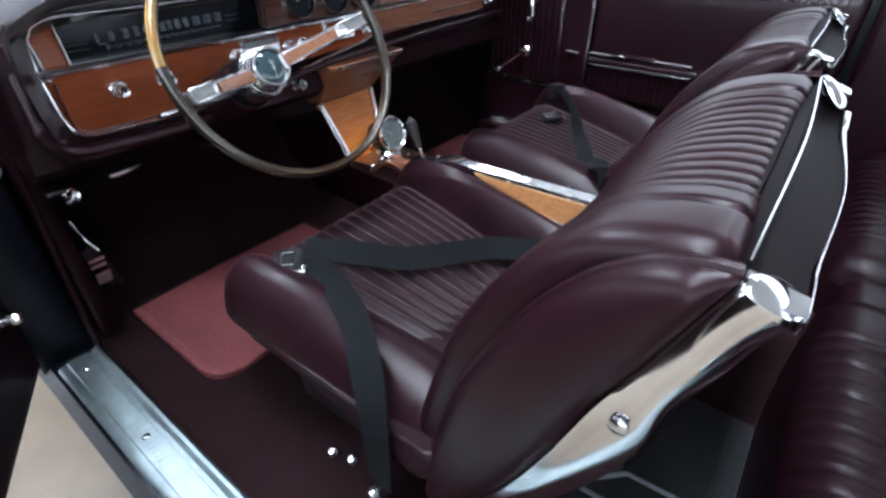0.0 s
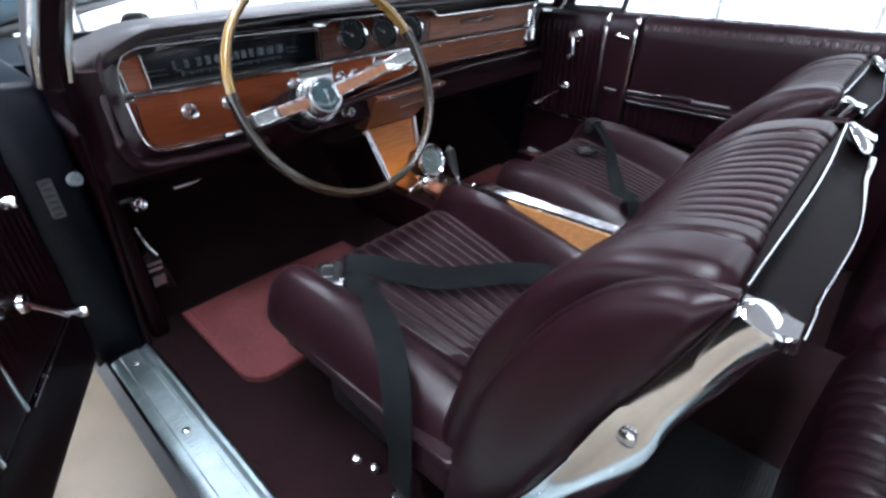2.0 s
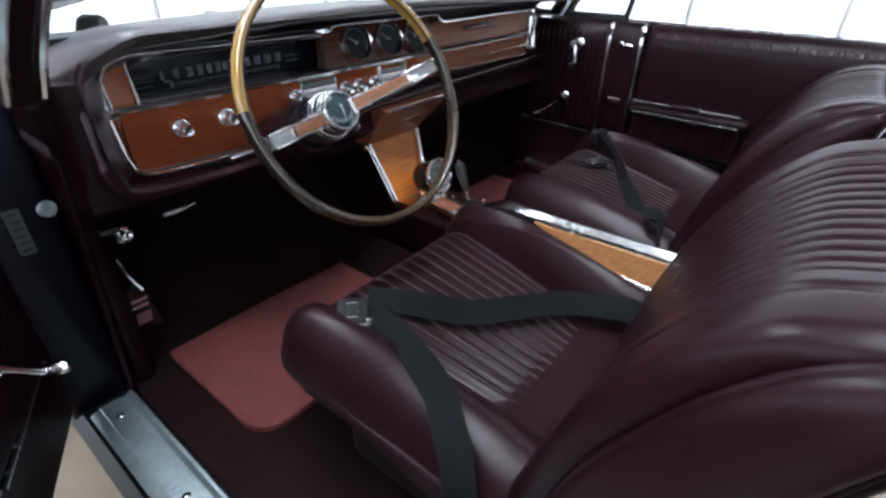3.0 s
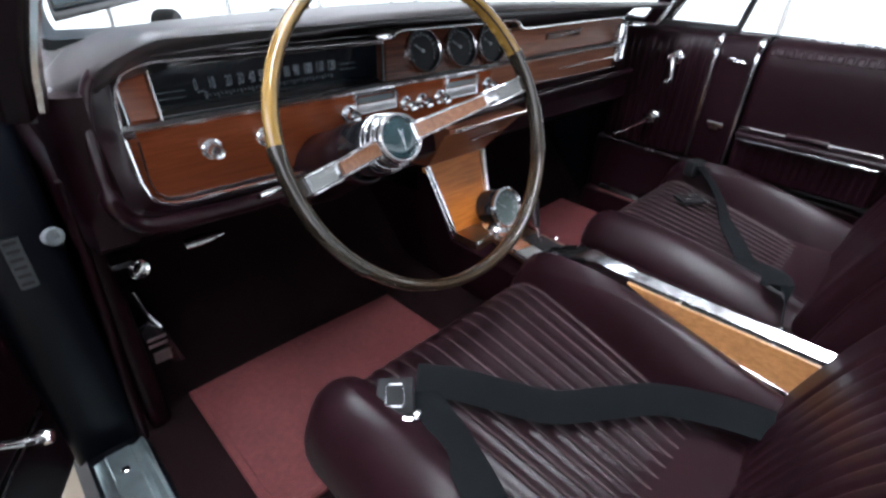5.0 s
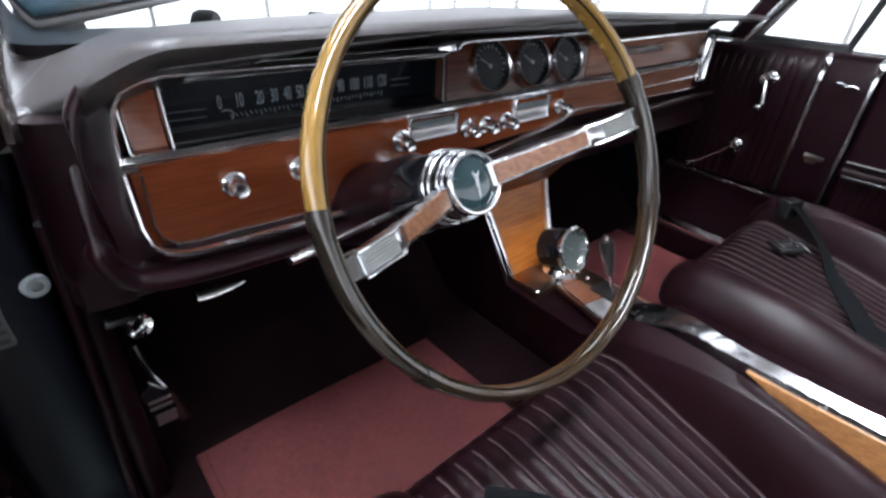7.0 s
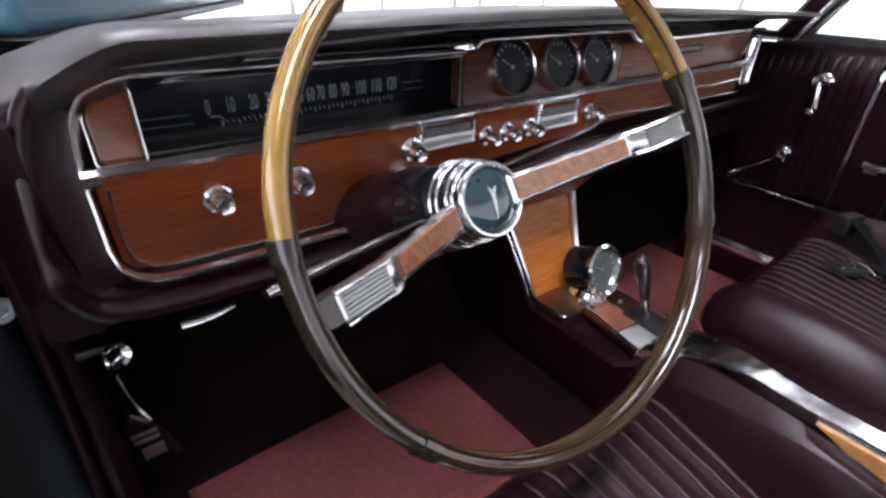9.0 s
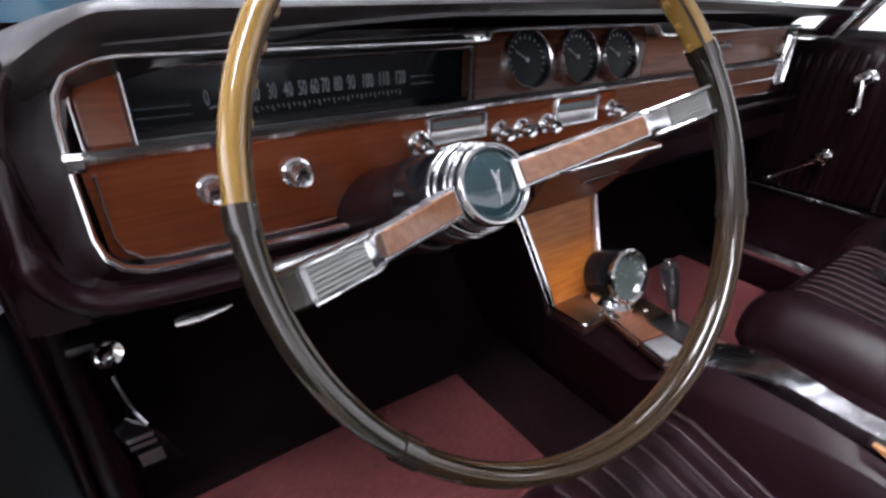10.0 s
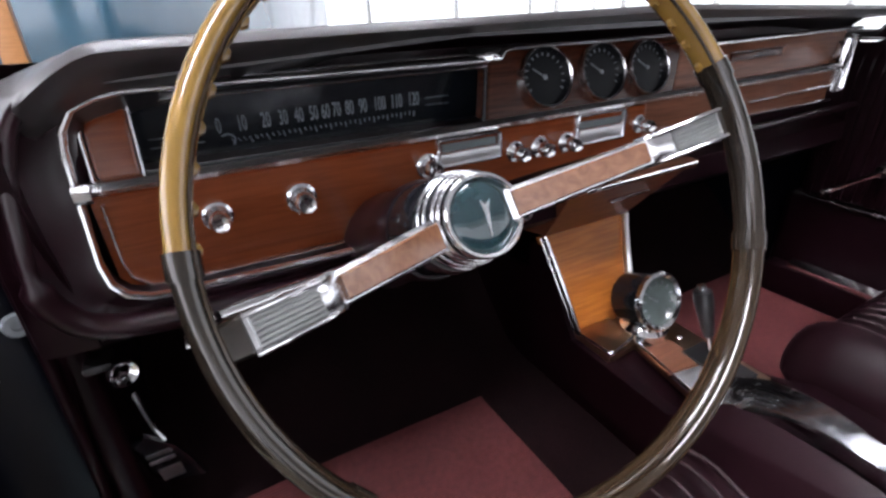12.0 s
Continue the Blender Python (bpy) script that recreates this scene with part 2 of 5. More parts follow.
def sweep(bm, pts, profile, up=(0, 0, 1), closed=False, scales=None):
    """Carry a 2D profile (side, up) along a line of points."""
    pts = [Vector(p) for p in pts]
    n = len(pts)
    up = Vector(up)
    loops = []
    for i, p in enumerate(pts):
        a = pts[(i - 1) % n] if closed or i else p
        b = pts[(i + 1) % n] if closed or i < n - 1 else p
        t = (b - a).normalized()
        s = t.cross(up)
        s = s.normalized() if s.length > 1e-5 else t.orthogonal().normalized()
        u = s.cross(t)
        k = scales[i] if scales else 1
        loops.append([p + s * (x * k) + u * (y * k) for x, y in profile])
    if closed:
        loops.append(loops[0])
    rings(bm, loops, True, not closed)
    if closed:
        bmesh.ops.remove_doubles(bm, verts=bm.verts, dist=1e-6)
    return bm


def disc(r, n=12, ry=None):
    ry = r if ry is None else ry
    return [(r * math.cos(2 * math.pi * i / n), ry * math.sin(2 * math.pi * i / n)) for i in range(n)]


def slab(w, h, r=0.001):
    w, h = w / 2, h / 2
    return [(-w + r, -h), (w - r, -h), (w, -h + r), (w, h - r), (w - r, h), (-w + r, h), (-w, h - r), (-w, -h + r)]


def tube(bm, pts, r, n=10, closed=False, scales=None):
    return sweep(bm, pts, disc(r, n), (0.013, 0.021, 1), closed, scales)


def lathe(bm, prof, m, n=32, ring=False):
    """Turn a profile of (radius, along) about the z axis of m; ring: the profile closes on itself."""
    loops = []
    for r, h in prof:
        loops.append([m @ Vector((max(r, 1e-5) * math.cos(2 * math.pi * i / n), max(r, 1e-5) * math.sin(2 * math.pi * i / n), h)) for i in range(n)])
    if ring:
        rings(bm, loops + [loops[0]], True, False)
        bmesh.ops.remove_doubles(bm, verts=bm.verts, dist=1e-7)
        return bm
    return rings(bm, loops)


def axis(at, way):
    """A frame at a point whose z axis points along way."""
    return Matrix.Translation(at) @ Vector(way).to_track_quat("Z", "Y").to_matrix().to_4x4()


def stops(lo, hi, r, n, edge=5):
    """Positions from lo to hi, crowded over the rounded edges."""
    a = [lo + r * (1 - math.cos(math.pi / 2 * i / edge)) for i in range(edge)]
    b = [lo + r + (hi - lo - 2 * r) * i / n for i in range(n + 1)]
    c = [lo + hi - p for p in reversed(a)]
    return a + b + c


def cushion(bm, x0, x1, y0, y1, top, depth, r, nx=40, ny=30, place=None, corner=1.0):
    """A stuffed pad with rounded edges: top(x, y) gives its height, place turns (x, y, height) into a point."""
    xs, ys = stops(x0, x1, r, nx), stops(y0, y1, r, ny)
    cx, cy, hx, hy = (x0 + x1) / 2, (y0 + y1) / 2, (x1 - x0) / 2, (y1 - y0) / 2
    place = place or (lambda x, y, h: Vector((x, y, h)))
    grid = []
    for y in ys:
        row = []
        for x in xs:
            a = max(0, abs(x - cx) - (hx - r)) / r
            b = max(0, abs(y - cy) - (hy - r)) / r
            q = math.hypot(a, b)
            px, py = x, y
            if q > 1:
                px = cx + math.copysign(hx - r + r * a / q, x - cx) if a > 0 else x
                py = cy + math.copysign(hy - r + r * b / q, y - cy) if b > 0 else y
                q = 1
            row.append((px, py, top(px, py) - r * (1 - math.sqrt(max(0, 1 - q * q)))))
        grid.append(row)
    vs = [[bm.verts.new(place(*p)) for p in row] for row in grid]
    for j in range(len(ys) - 1):
        for i in range(len(xs) - 1):
            bm.faces.new((vs[j][i], vs[j][i + 1], vs[j + 1][i + 1], vs[j + 1][i]))
    ring = [(0, i) for i in range(len(xs))] + [(j, len(xs) - 1) for j in range(1, len(ys))] + [(len(ys) - 1, i) for i in range(len(xs) - 2, -1, -1)] + [(j, 0) for j in range(len(ys) - 2, 0, -1)]
    low = [bm.verts.new(place(grid[j][i][0], grid[j][i][1], depth)) for j, i in ring]
    for k in range(len(ring)):
        a, b = ring[k], ring[(k + 1) % len(ring)]
        bm.faces.new((vs[a[0]][a[1]], low[k], low[(k + 1) % len(ring)], vs[b[0]][b[1]]))
    bm.faces.new(low[::-1])
    bmesh.ops.remove_doubles(bm, verts=bm.verts, dist=1e-5)
    return bm


def rounded(x0, x1, z0, z1, r, n=6):
    """A rounded rectangle, as 2D points; r: one radius or four (lower left, lower right, upper right, upper left)."""
    rs = r if isinstance(r, (tuple, list)) else (r,) * 4
    out = []
    for (cx, cz, a0), q in zip(((x0, z0, 180), (x1, z0, 270), (x1, z1, 0), (x0, z1, 90)), rs):
        ox = cx + q if cx == x0 else cx - q
        oz = cz + q if cz == z0 else cz - q
        for i in range(n + 1):
            a = radians(a0 + 90 * i / n)
            out.append((ox + q * math.cos(a), oz + q * math.sin(a)))
    return out


def plate(bm, outline, y0, y1, edge=0.0, f=None):
    """A flat piece in the x-z plane from y0 (front) to y1 with a bevelled front edge; f turns (x, y, z) into a point."""
    f = f or (lambda x, y, z: Vector((x, y, z)))
    c = (sum(p[0] for p in outline) / len(outline), sum(p[1] for p in outline) / len(outline))
    def inset(d):
        res = []
        n = len(outline)
        for i, (x, z) in enumerate(outline):
            ax, az = outline[i - 1]
            bx, bz = outline[(i + 1) % n]
            tx, tz = bx - ax, bz - az
            k = math.hypot(tx, tz) or 1
            res.append((x - tz / k * d, z + tx / k * d))
        return res
    loops = [[f(x, y1, z) for x, z in outline]]
    if edge > 0:
        loops.append([f(x, y0 + edge, z) for x, z in outline])
        loops.append([f(x, y0, z) for x, z in inset(edge)])
    else:
        loops.append([f(x, y0, z) for x, z in outline])
    return rings(bm, loops)


def band(bm, outline, y, w, t, f=None, closed=True):
    """A raised moulding of width w and height t along an outline in the x-z plane."""
    f = f or (lambda x, y_, z: Vector((x, y_, z)))
    pts = [f(x, y, z) for x, z in outline]
    nrm = (f(0, -1, 0) - f(0, 0, 0)).normalized()
    prof = [(-w / 2, 0), (-w * 0.4, t * 0.7), (-w * 0.15, t), (w * 0.15, t), (w * 0.4, t * 0.7), (w / 2, 0)]
    return sweep(bm, pts, prof, nrm, closed)


def bar(bm, a, b, w, t, up=(0, -1, 0), r=0.001):
    """A straight rounded strip from a to b."""
    return sweep(bm, [a, b], slab(w, t, r), up)


def wrote(text, size, at, turn, mat, parent, name, squeeze=1.0, thick=0.0004):
    """Raised lettering in the built-in font, as a mesh."""
    cu = bpy.data.curves.new(name, "FONT")
    cu.body, cu.size, cu.extrude, cu.align_x, cu.align_y, cu.resolution_u = text, size, thick, "CENTER", "CENTER", 3
    tmp = new("lettering", cu)
    me = bpy.data.meshes.new_from_object(tmp.evaluated_get(bpy.context.evaluated_depsgraph_get()))
    bpy.data.objects.remove(tmp)
    me.materials.clear()
    me.materials.append(mat)
    ob = new(name, me)
    ob.parent = parent
    ob.matrix_basis = Matrix.Translation(at) @ turn @ Matrix.Diagonal((squeeze, 1, 1, 1))
    return ob

# ---- the garage ----
def garage():
    bm = bmesh.new()
    box(bm, (-6, -6, -0.1), (6, 6, 0.0))
    single("floor", bm, TILE, "beige polished floor with fine dark cracks", "floor", kind="structure")
    # four glazed walls; the southern and western ones are unseen, added as fill
    for name, win, at, turn in (("wall_north", "window_1", (0, 6, 0), 0), ("wall_east", "window_2", (5, 0, 0), -90), ("wall_south", "fill_window_south", (0, -6, 0), 180), ("wall_west", "fill_window_west", (-5, 0, 0), 90)):
        m = Matrix.Translation(at) @ Matrix.Rotation(radians(turn), 4, "Z")
        bm = bmesh.new()
        box(bm, (-6, 0, 0), (6, 0.2, 0.12), m=m)
        box(bm, (-6, 0, 3.0), (6, 0.2, 3.4), m=m)
        single(name, bm, WALL, "white garage wall round a wide window", "wall", kind="structure")
        w = tagged(move(new(win), m), "added wide window with slim white mullions, standing in for bright surroundings", "window", kind="structure")
        for k in range(10):
            bm = bmesh.new()
            x = -6 + 12 * k / 9
            box(bm, (x - 0.02, 0.06, 0.12), (x + 0.02, 0.14, 3.0), 0.006)
            part("mullion", bm, WALL, w)
        bm = bmesh.new()
        box(bm, (-7.5, 1.4, -1), (7.5, 1.45, 4.5), m=m)
        single("backdrop", bm, {180: SOUTH_FILL, 90: WEST_FILL}.get(turn, DAYLIGHT), "plain glowing white sheet behind a window, unseen fill to south and west", "backdrop", kind="structure")
    bm = bmesh.new()
    box(bm, (-6.2, -6.2, 3.4), (6.2, 6.2, 3.6))
    single("ceiling", bm, GREYWALL, "plain grey painted ceiling", "ceiling", kind="structure")


def ceiling_light(at, lx, ly, mat, label):
    t = thing("ceiling_light", label, "ceiling light", at, "ceiling lights")
    bm = bmesh.new()
    box(bm, (-lx / 2 - 0.03, -ly / 2 - 0.03, 0), (lx / 2 + 0.03, ly / 2 + 0.03, 0.06), 0.008)
    part("frame", bm, WALL, t)
    bm = bmesh.new()
    box(bm, (-lx / 2, -ly / 2, -0.012), (lx / 2, ly / 2, -0.004), 0.002)
    part("diffuser", bm, mat, t, "glowing white diffuser")
    return t


garage()
ceiling_light((-1.2, -0.78, 3.34), 2.6, 0.22, LAMP, "long narrow white ceiling tube light")
# panels out of view, added to brighten the padded top and console rail
for p, glow in (((-1.0, 1.5), FRONT_FILL), ((0.8, 1.75), SIDE_FILL), ((3.6, -1.4), SIDE_FILL)):
    ceiling_light((p[0], p[1], 3.34), 1.2, 0.6, glow, "unseen white ceiling panel added to brighten the dash top and chrome")


def van():
    m = Matrix.Translation((-0.66, 2.15, 0)) @ Matrix.Rotation(math.atan2(2.65, 1.64), 4, "Z")
    t = tagged(move(new("van"), m), "blue van parked ahead, its side in shade", "van")
    bm = bmesh.new()
    box(bm, (-0.1, 0.0, 0.80), (3.4, 1.7, 2.2), 0.06, 3)
    part("van_body", bm, BLUEPAINT, t, "plain blue side")
    bm = bmesh.new()
    box(bm, (-0.05, 0.03, 0.745), (3.35, 1.67, 0.80), 0.02, 2)
    part("rocker", bm, BLACK, t, "dark lower rail")
    for x in (0.16, 3.3):
        for y in (0.18, 1.52):
            bm = bmesh.new()
            lathe(bm, [(0.20, -0.1), (0.28, -0.1), (0.30, -0.06), (0.30, 0.06), (0.28, 0.1), (0.20, 0.1), (0.0, 0.06)], axis((x, y, 0.30), (0, 1, 0)), 28)
            part("wheel", bm, RUBBER, t, "black tyre")
    return t


van()


def wooden_post():
    bm = bmesh.new()
    box(bm, (-1.10, 2.0, 0.0), (-1.02, 2.08, 2.6), 0.006)
    single("wooden_post", bm, WOOD_T, "pale wooden post standing on the garage floor", "post")


wooden_post()


# ---- car shell ----
def car_shell():
    car = thing("car", "dark blue-black convertible body, top down, driver's door open", "car", (0, 0, 0.0))
    bm = bmesh.new()
    sill = [(-0.885, 0.20), (-0.80, 0.20), (-0.80, 0.322), (-0.885, 0.322), (-0.905, 0.30), (-0.90, 0.24)]
    rings(bm, [[Vector((x, y, z)) for x, z in sill] for y in (0.22, -1.25)])
    part("sill", bm, PAINT, car, "dark painted door sill")
    bm = bmesh.new()
    rings(bm, [[Vector((-x, y, z)) for x, z in sill] for y in (0.22, -1.25)])
    part("sill", bm, PAINT, car, "dark painted door sill")
    bm = bmesh.new()
    box(bm, (-0.80, -2.0, 0.22), (0.80, 0.75, 0.325))
    part("floor_pan", bm, PAINT, car)
    for s in (-1, 1):
        bm = bmesh.new()
        box(bm, (min(s * 0.79, s * 0.90), 0.10, 0.22), (max(s * 0.79, s * 0.90), 0.75, 0.93), 0.015, 3)
        part("hinge_pillar", bm, PAINT, car, "dark painted door hinge pillar")
        bm = bmesh.new()
        box(bm, (min(s * 0.76, s * 0.90), -2.0, 0.22), (max(s * 0.76, s * 0.90), -1.22, 0.93), 0.02, 3)
        part("quarter_panel", bm, PAINT, car)
        bm = bmesh.new()
        box(bm, (min(s * 0.70, s * 0.765), -1.95, 0.335), (max(s * 0.70, s * 0.765), -1.03 if s > 0 else -1.23, 0.965), 0.02, 3)
        part("quarter_trim", bm, LEATHER_D, car, "dark maroon trim beside the rear seat")
        bm = bmesh.new()
        box(bm, (min(s * 0.80, s * 0.90), 0.75, 0.22), (max(s * 0.80, s * 0.90), 2.6, 0.80), 0.02, 3)
        part("fender", bm, PAINT, car)
    bm = bmesh.new()
    box(bm, (-0.80, 0.48, 0.3), (0.80, 0.52, 0.9))
    part("firewall", bm, PAINT, car)
    bm = bmesh.new()
    box(bm, (-0.80, 0.40, 0.83), (0.80, 0.95, 0.872), 0.01)
    part("cowl", bm, PAINT, car, "dark painted cowl below the windshield")
    # windshield pillars, raked back towards the top
    for s in (-1, 1):
        bm = bmesh.new()
        base, mid, top = Vector((s * 0.790, 0.022, 0.945)), Vector((s * 0.775, -0.045, 1.05)), Vector((s * 0.69, -0.25, 1.36))
        sweep(bm, spline([base, mid, top], 9), slab(0.045, 0.06, 0.012), (0, 1, 0.3))
        p = part("windshield_pillar", bm, LEATHER_D, car, "maroon windshield pillar")
        for off in (Vector((-s * 0.024, -0.026, -0.004)), Vector((s * 0.020, -0.032, -0.006))):
            bm = bmesh.new()
            tube(bm, [q + off for q in spline([base, mid, top], 9)], 0.0075, 8)
            part("pillar_trim", bm, MOULD, p, "thin bright trim")
        bm = bmesh.new()
        tube(bm, spline([base + Vector((-s * 0.012, -0.03, 0.03)), base + Vector((-s * 0.016, -0.022, 0.008)), base + Vector((-s * 0.034, 0.0, 0.004)), base + Vector((-s * 0.05, 0.03, 0.004))], 8), 0.0085, 10)
        part("trim_corner", bm, MOULD, p, "rounded bright corner of the windshield trim")
    bm = bmesh.new()
    sweep(bm, spline([(-0.70, -0.24, 1.36), (0, -0.17, 1.38), (0.70, -0.24, 1.36)], 9), slab(0.05, 0.05, 0.012), (0, 0, 1))
    part("windshield_header", bm, MAROON, car)
    bm = bmesh.new()
    cushion(bm, -0.80, 0.80, 0.90, 2.6, lambda x, y: 0.865 - 0.045 * (y - 0.9) - 0.02 * (y - 0.9) ** 2, 0.68, 0.03, 12, 14)
    part("hood", bm, PAINT, car, "dark glossy hood")
    # road wheels under the body
    for x in (-0.80, 0.80):
        for y in (1.75, -1.62):
            m = axis((x, y, 0.34), (1 if x > 0 else -1, 0, 0))
            bm = bmesh.new()
            lathe(bm, [(0.19, -0.09), (0.31, -0.09), (0.34, -0.06), (0.34, 0.06), (0.31, 0.09), (0.19, 0.09)], m, 36, True)
            w = part("wheel", bm, RUBBER, car, "black tyre")
            bm = bmesh.new()
            lathe(bm, [(0.0, 0.05), (0.10, 0.06), (0.12, 0.075), (0.19, 0.07), (0.195, 0.05), (0.195, -0.05), (0.0, -0.05)], m, 36)
            part("hubcap", bm, CHROME_D, w, "plain chrome hubcap")
    return car


CAR = car_shell()


def windshield():
    bm = bmesh.new()
    n = 48
    lo, hi = [], []
    for i in range(n + 1):
        u = -1 + 2 * i / n
        lo.append(Vector((u * 0.77, 0.06 + 0.34 * (1 - abs(u) ** 3), 0.935)))
        hi.append(Vector((u * 0.69, -0.245 + 0.075 * (1 - u * u), 1.36)))
    rows = [[p.lerp(q, k / 6) for p, q in zip(lo, hi)] for k in range(7)]
    rings(bm, [r + [p + Vector((0, 0.0035, 0.0025)) for p in reversed(r)] for r in rows])
    ob = part("windshield", bm, GLASS, CAR, "clear curved windshield glass", 80)
    ob.visible_shadow = False
    return ob


windshield()


# ---- floor covering ----
def floor_covering():
    bm = bmesh.new()
    prof = [(-2.0, 0.334), (0.10, 0.334), (0.15, 0.345), (0.42, 0.60), (0.475, 0.80)]
    line = [(-2.0 + 0.1 * i, 0.334) for i in range(21)] + prof[1:]
    loops = []
    for y, z in line:
        top = []
        for i in range(49):
            x = -0.79 + 1.58 * i / 48
            k = 0.16 * math.exp(-((x + 0.01) / 0.115) ** 4) if z < 0.7 else 0.0
            top.append(Vector((x, y, z + k + 0.0015 * math.sin(17 * x + 9 * y) * math.sin(23 * y))))
        loops.append(top + [p + Vector((0, 0.004, -0.008)) for p in reversed(top)])
    rings(bm, loops)
    single("carpet", bm, CARPET, "worn brown-maroon carpet over the floor and tunnel", "carpet", kind="structure")

    t = thing("floor_mat", "red ribbed rubber floor mat with a raised edge", "floor mat", (-0.45, 0.0, 0.335), "floor mats")

    def bent(x, h, y):
        """Flat on the floor, then up the toe board."""
        z = h
        if y > 0.09:
            z += 5.9 * (min(y, 0.17) - 0.09) ** 2 + 0.944 * max(0.0, y - 0.17)
        return Vector((x, y, z + 0.003 * math.sin(9 * x + 2) * math.sin(14 * y)))

    bm = bmesh.new()
    n = 44
    # ends at the dash's shadow line; dark carpet beyond stands for the shaded mat
    ys = [-0.245 + 0.355 * i / n for i in range(n + 1)]
    loops = []
    for y in ys:
        d = 0.0
        if y < -0.185:
            d = 0.06 - math.sqrt(max(0, 0.06 ** 2 - (-0.185 - y) ** 2))
        row = [-0.25 + d + (0.5 - d) * q / 10 for q in range(11)]
        loops.append([bent(x, 0.0, y) for x in row] + [bent(x, 0.011, y) for x in reversed(row)])
    rings(bm, loops)
    part("mat_sheet", bm, MAT, t)
    bm = bmesh.new()
    edge = [bent(-0.244, 0.012, 0.105 - 0.285 * i / 30) for i in range(31)] + [bent(-0.244 + 0.055 * (1 - math.cos(a)), 0.012, -0.18 - 0.06 * math.sin(a)) for a in (0.4, 0.8, 1.2, 1.57)] + [bent(-0.1, 0.012, -0.24), bent(0.244, 0.012, -0.24)]
    sweep(bm, edge, slab(0.016, 0.008, 0.003), (0, 0, 1))
    part("mat_edge", bm, MAT, t, "raised rounded edge")

    t = thing("floor_mat", "red rubber passenger floor mat", "floor mat", (0.42, 0.0, 0.335), "floor mats")
    bm = bmesh.new()
    plate(bm, rounded(-0.25, 0.25, -0.25, 0.24, 0.04), -0.011, 0.0, 0.004, lambda x, y, z: Vector((x, z, -y)))
    part("mat_sheet", bm, MAT, t)

    t = thing("floor_mat", "dark ribbed rubber rear floor mat with a moulded arrow shape", "floor mat", (-0.36, -0.98, 0.335), "floor mats")
    bm = bmesh.new()
    plate(bm, rounded(-0.2, 0.2, -0.14, 0.14, 0.03), -0.012, 0.0, 0.004, lambda x, y, z: Vector((x, z, -y)))
    part("mat_sheet", bm, DARKMAT, t)
    bm = bmesh.new()
    for a, b in (((-0.10, 0.10), (-0.03, 0.03)), ((-0.03, 0.03), (-0.02, -0.10)), ((-0.02, -0.10), (-0.05, -0.06)), ((-0.10, 0.10), (-0.09, -0.02))):
        bar(bm, (a[0], a[1], 0.0135), (b[0], b[1], 0.0135), 0.008, 0.003, (0, 0, 1))
    part("moulded_mark", bm, NUMERAL, t, "pale moulded arrow outline")


floor_covering()


def sill_plate():
    t = thing("sill_plate", "scuffed ribbed aluminium sill plate with screws on the door sill", "sill plate", (-0.838, -0.5, 0.322))
    bm = bmesh.new()
    y0, y1 = -0.72, 0.57
    prof = [(-0.040, 0.0), (-0.040, 0.006), (-0.034, 0.010), (-0.022, 0.011), (-0.020, 0.014), (0.016, 0.014), (0.018, 0.011), (0.026, 0.011), (0.034, 0.018), (0.040, 0.018), (0.042, 0.0)]
    rings(bm, [[Vector((x, y, z)) for x, z in prof] for y in (y0, y1)])
    part("plate", bm, ALU, t)
    bm = bmesh.new()
    rings(bm, [[Vector((0.034 + x, y, z)) for x, z in slab(0.010, 0.022, 0.003)] for y in (y0, y1 + 0.03)])
    part("edge_bead", bm, CHROME_D, t, "rounded bright inner bead")
    for k in range(5):
        bm = bmesh.new()
        lathe(bm, [(0.0075, 0.0), (0.0075, 0.002), (0.005, 0.004), (0.0, 0.0045)], Matrix.Translation((-0.002, 0.52 - 0.26 * k, 0.0135)), 14)
        part("screw", bm, CHROME, t)
    for k in range(4):
        bm = bmesh.new()
        for j in range(10):
            box(bm, (-0.012, 0.30 - 0.26 * k - 0.012 * j, 0.0135), (0.010, 0.305 - 0.26 * k - 0.012 * j, 0.0155), 0.0008, 1)
        part("tread_ribs", bm, ALU, t)
    t = thing("sill_plate", "narrow bright sill plate at the foot of the passenger door", "sill plate", (0.695, -0.2, 0.335))
    bm = bmesh.new()
    rings(bm, [[Vector((x, y, z + (0.008 if y > 0 else -0.01))) for x, z in ((-0.018, 0.08), (0.02, 0.08), (0.02, 0.095), (0.0, 0.10), (-0.018, 0.09))] for y in (0.225, -0.5)])
    part("plate", bm, CHROME, t)
    bm = bmesh.new()
    box(bm, (-0.02, -0.6, 0.0), (0.03, 0.28, 0.082), 0.005)
    part("sill_riser", bm, LEATHER_D, t, "dark riser")


sill_plate()


# ---- steering wheel ----
W_AT, W_N = Vector((-0.4249, -0.2778, 0.921)), Vector((-0.0669, -0.8967, 0.4376)).normalized()
W_X = Vector((0, 0, 1)).cross(W_N) * 1
W_X = (W_X if W_X.x > 0 else -W_X).normalized()
W_Y = W_N.cross(W_X)
WHEEL = Matrix((W_X, W_Y, W_N)).transposed().to_4x4()
WHEEL.translation = W_AT


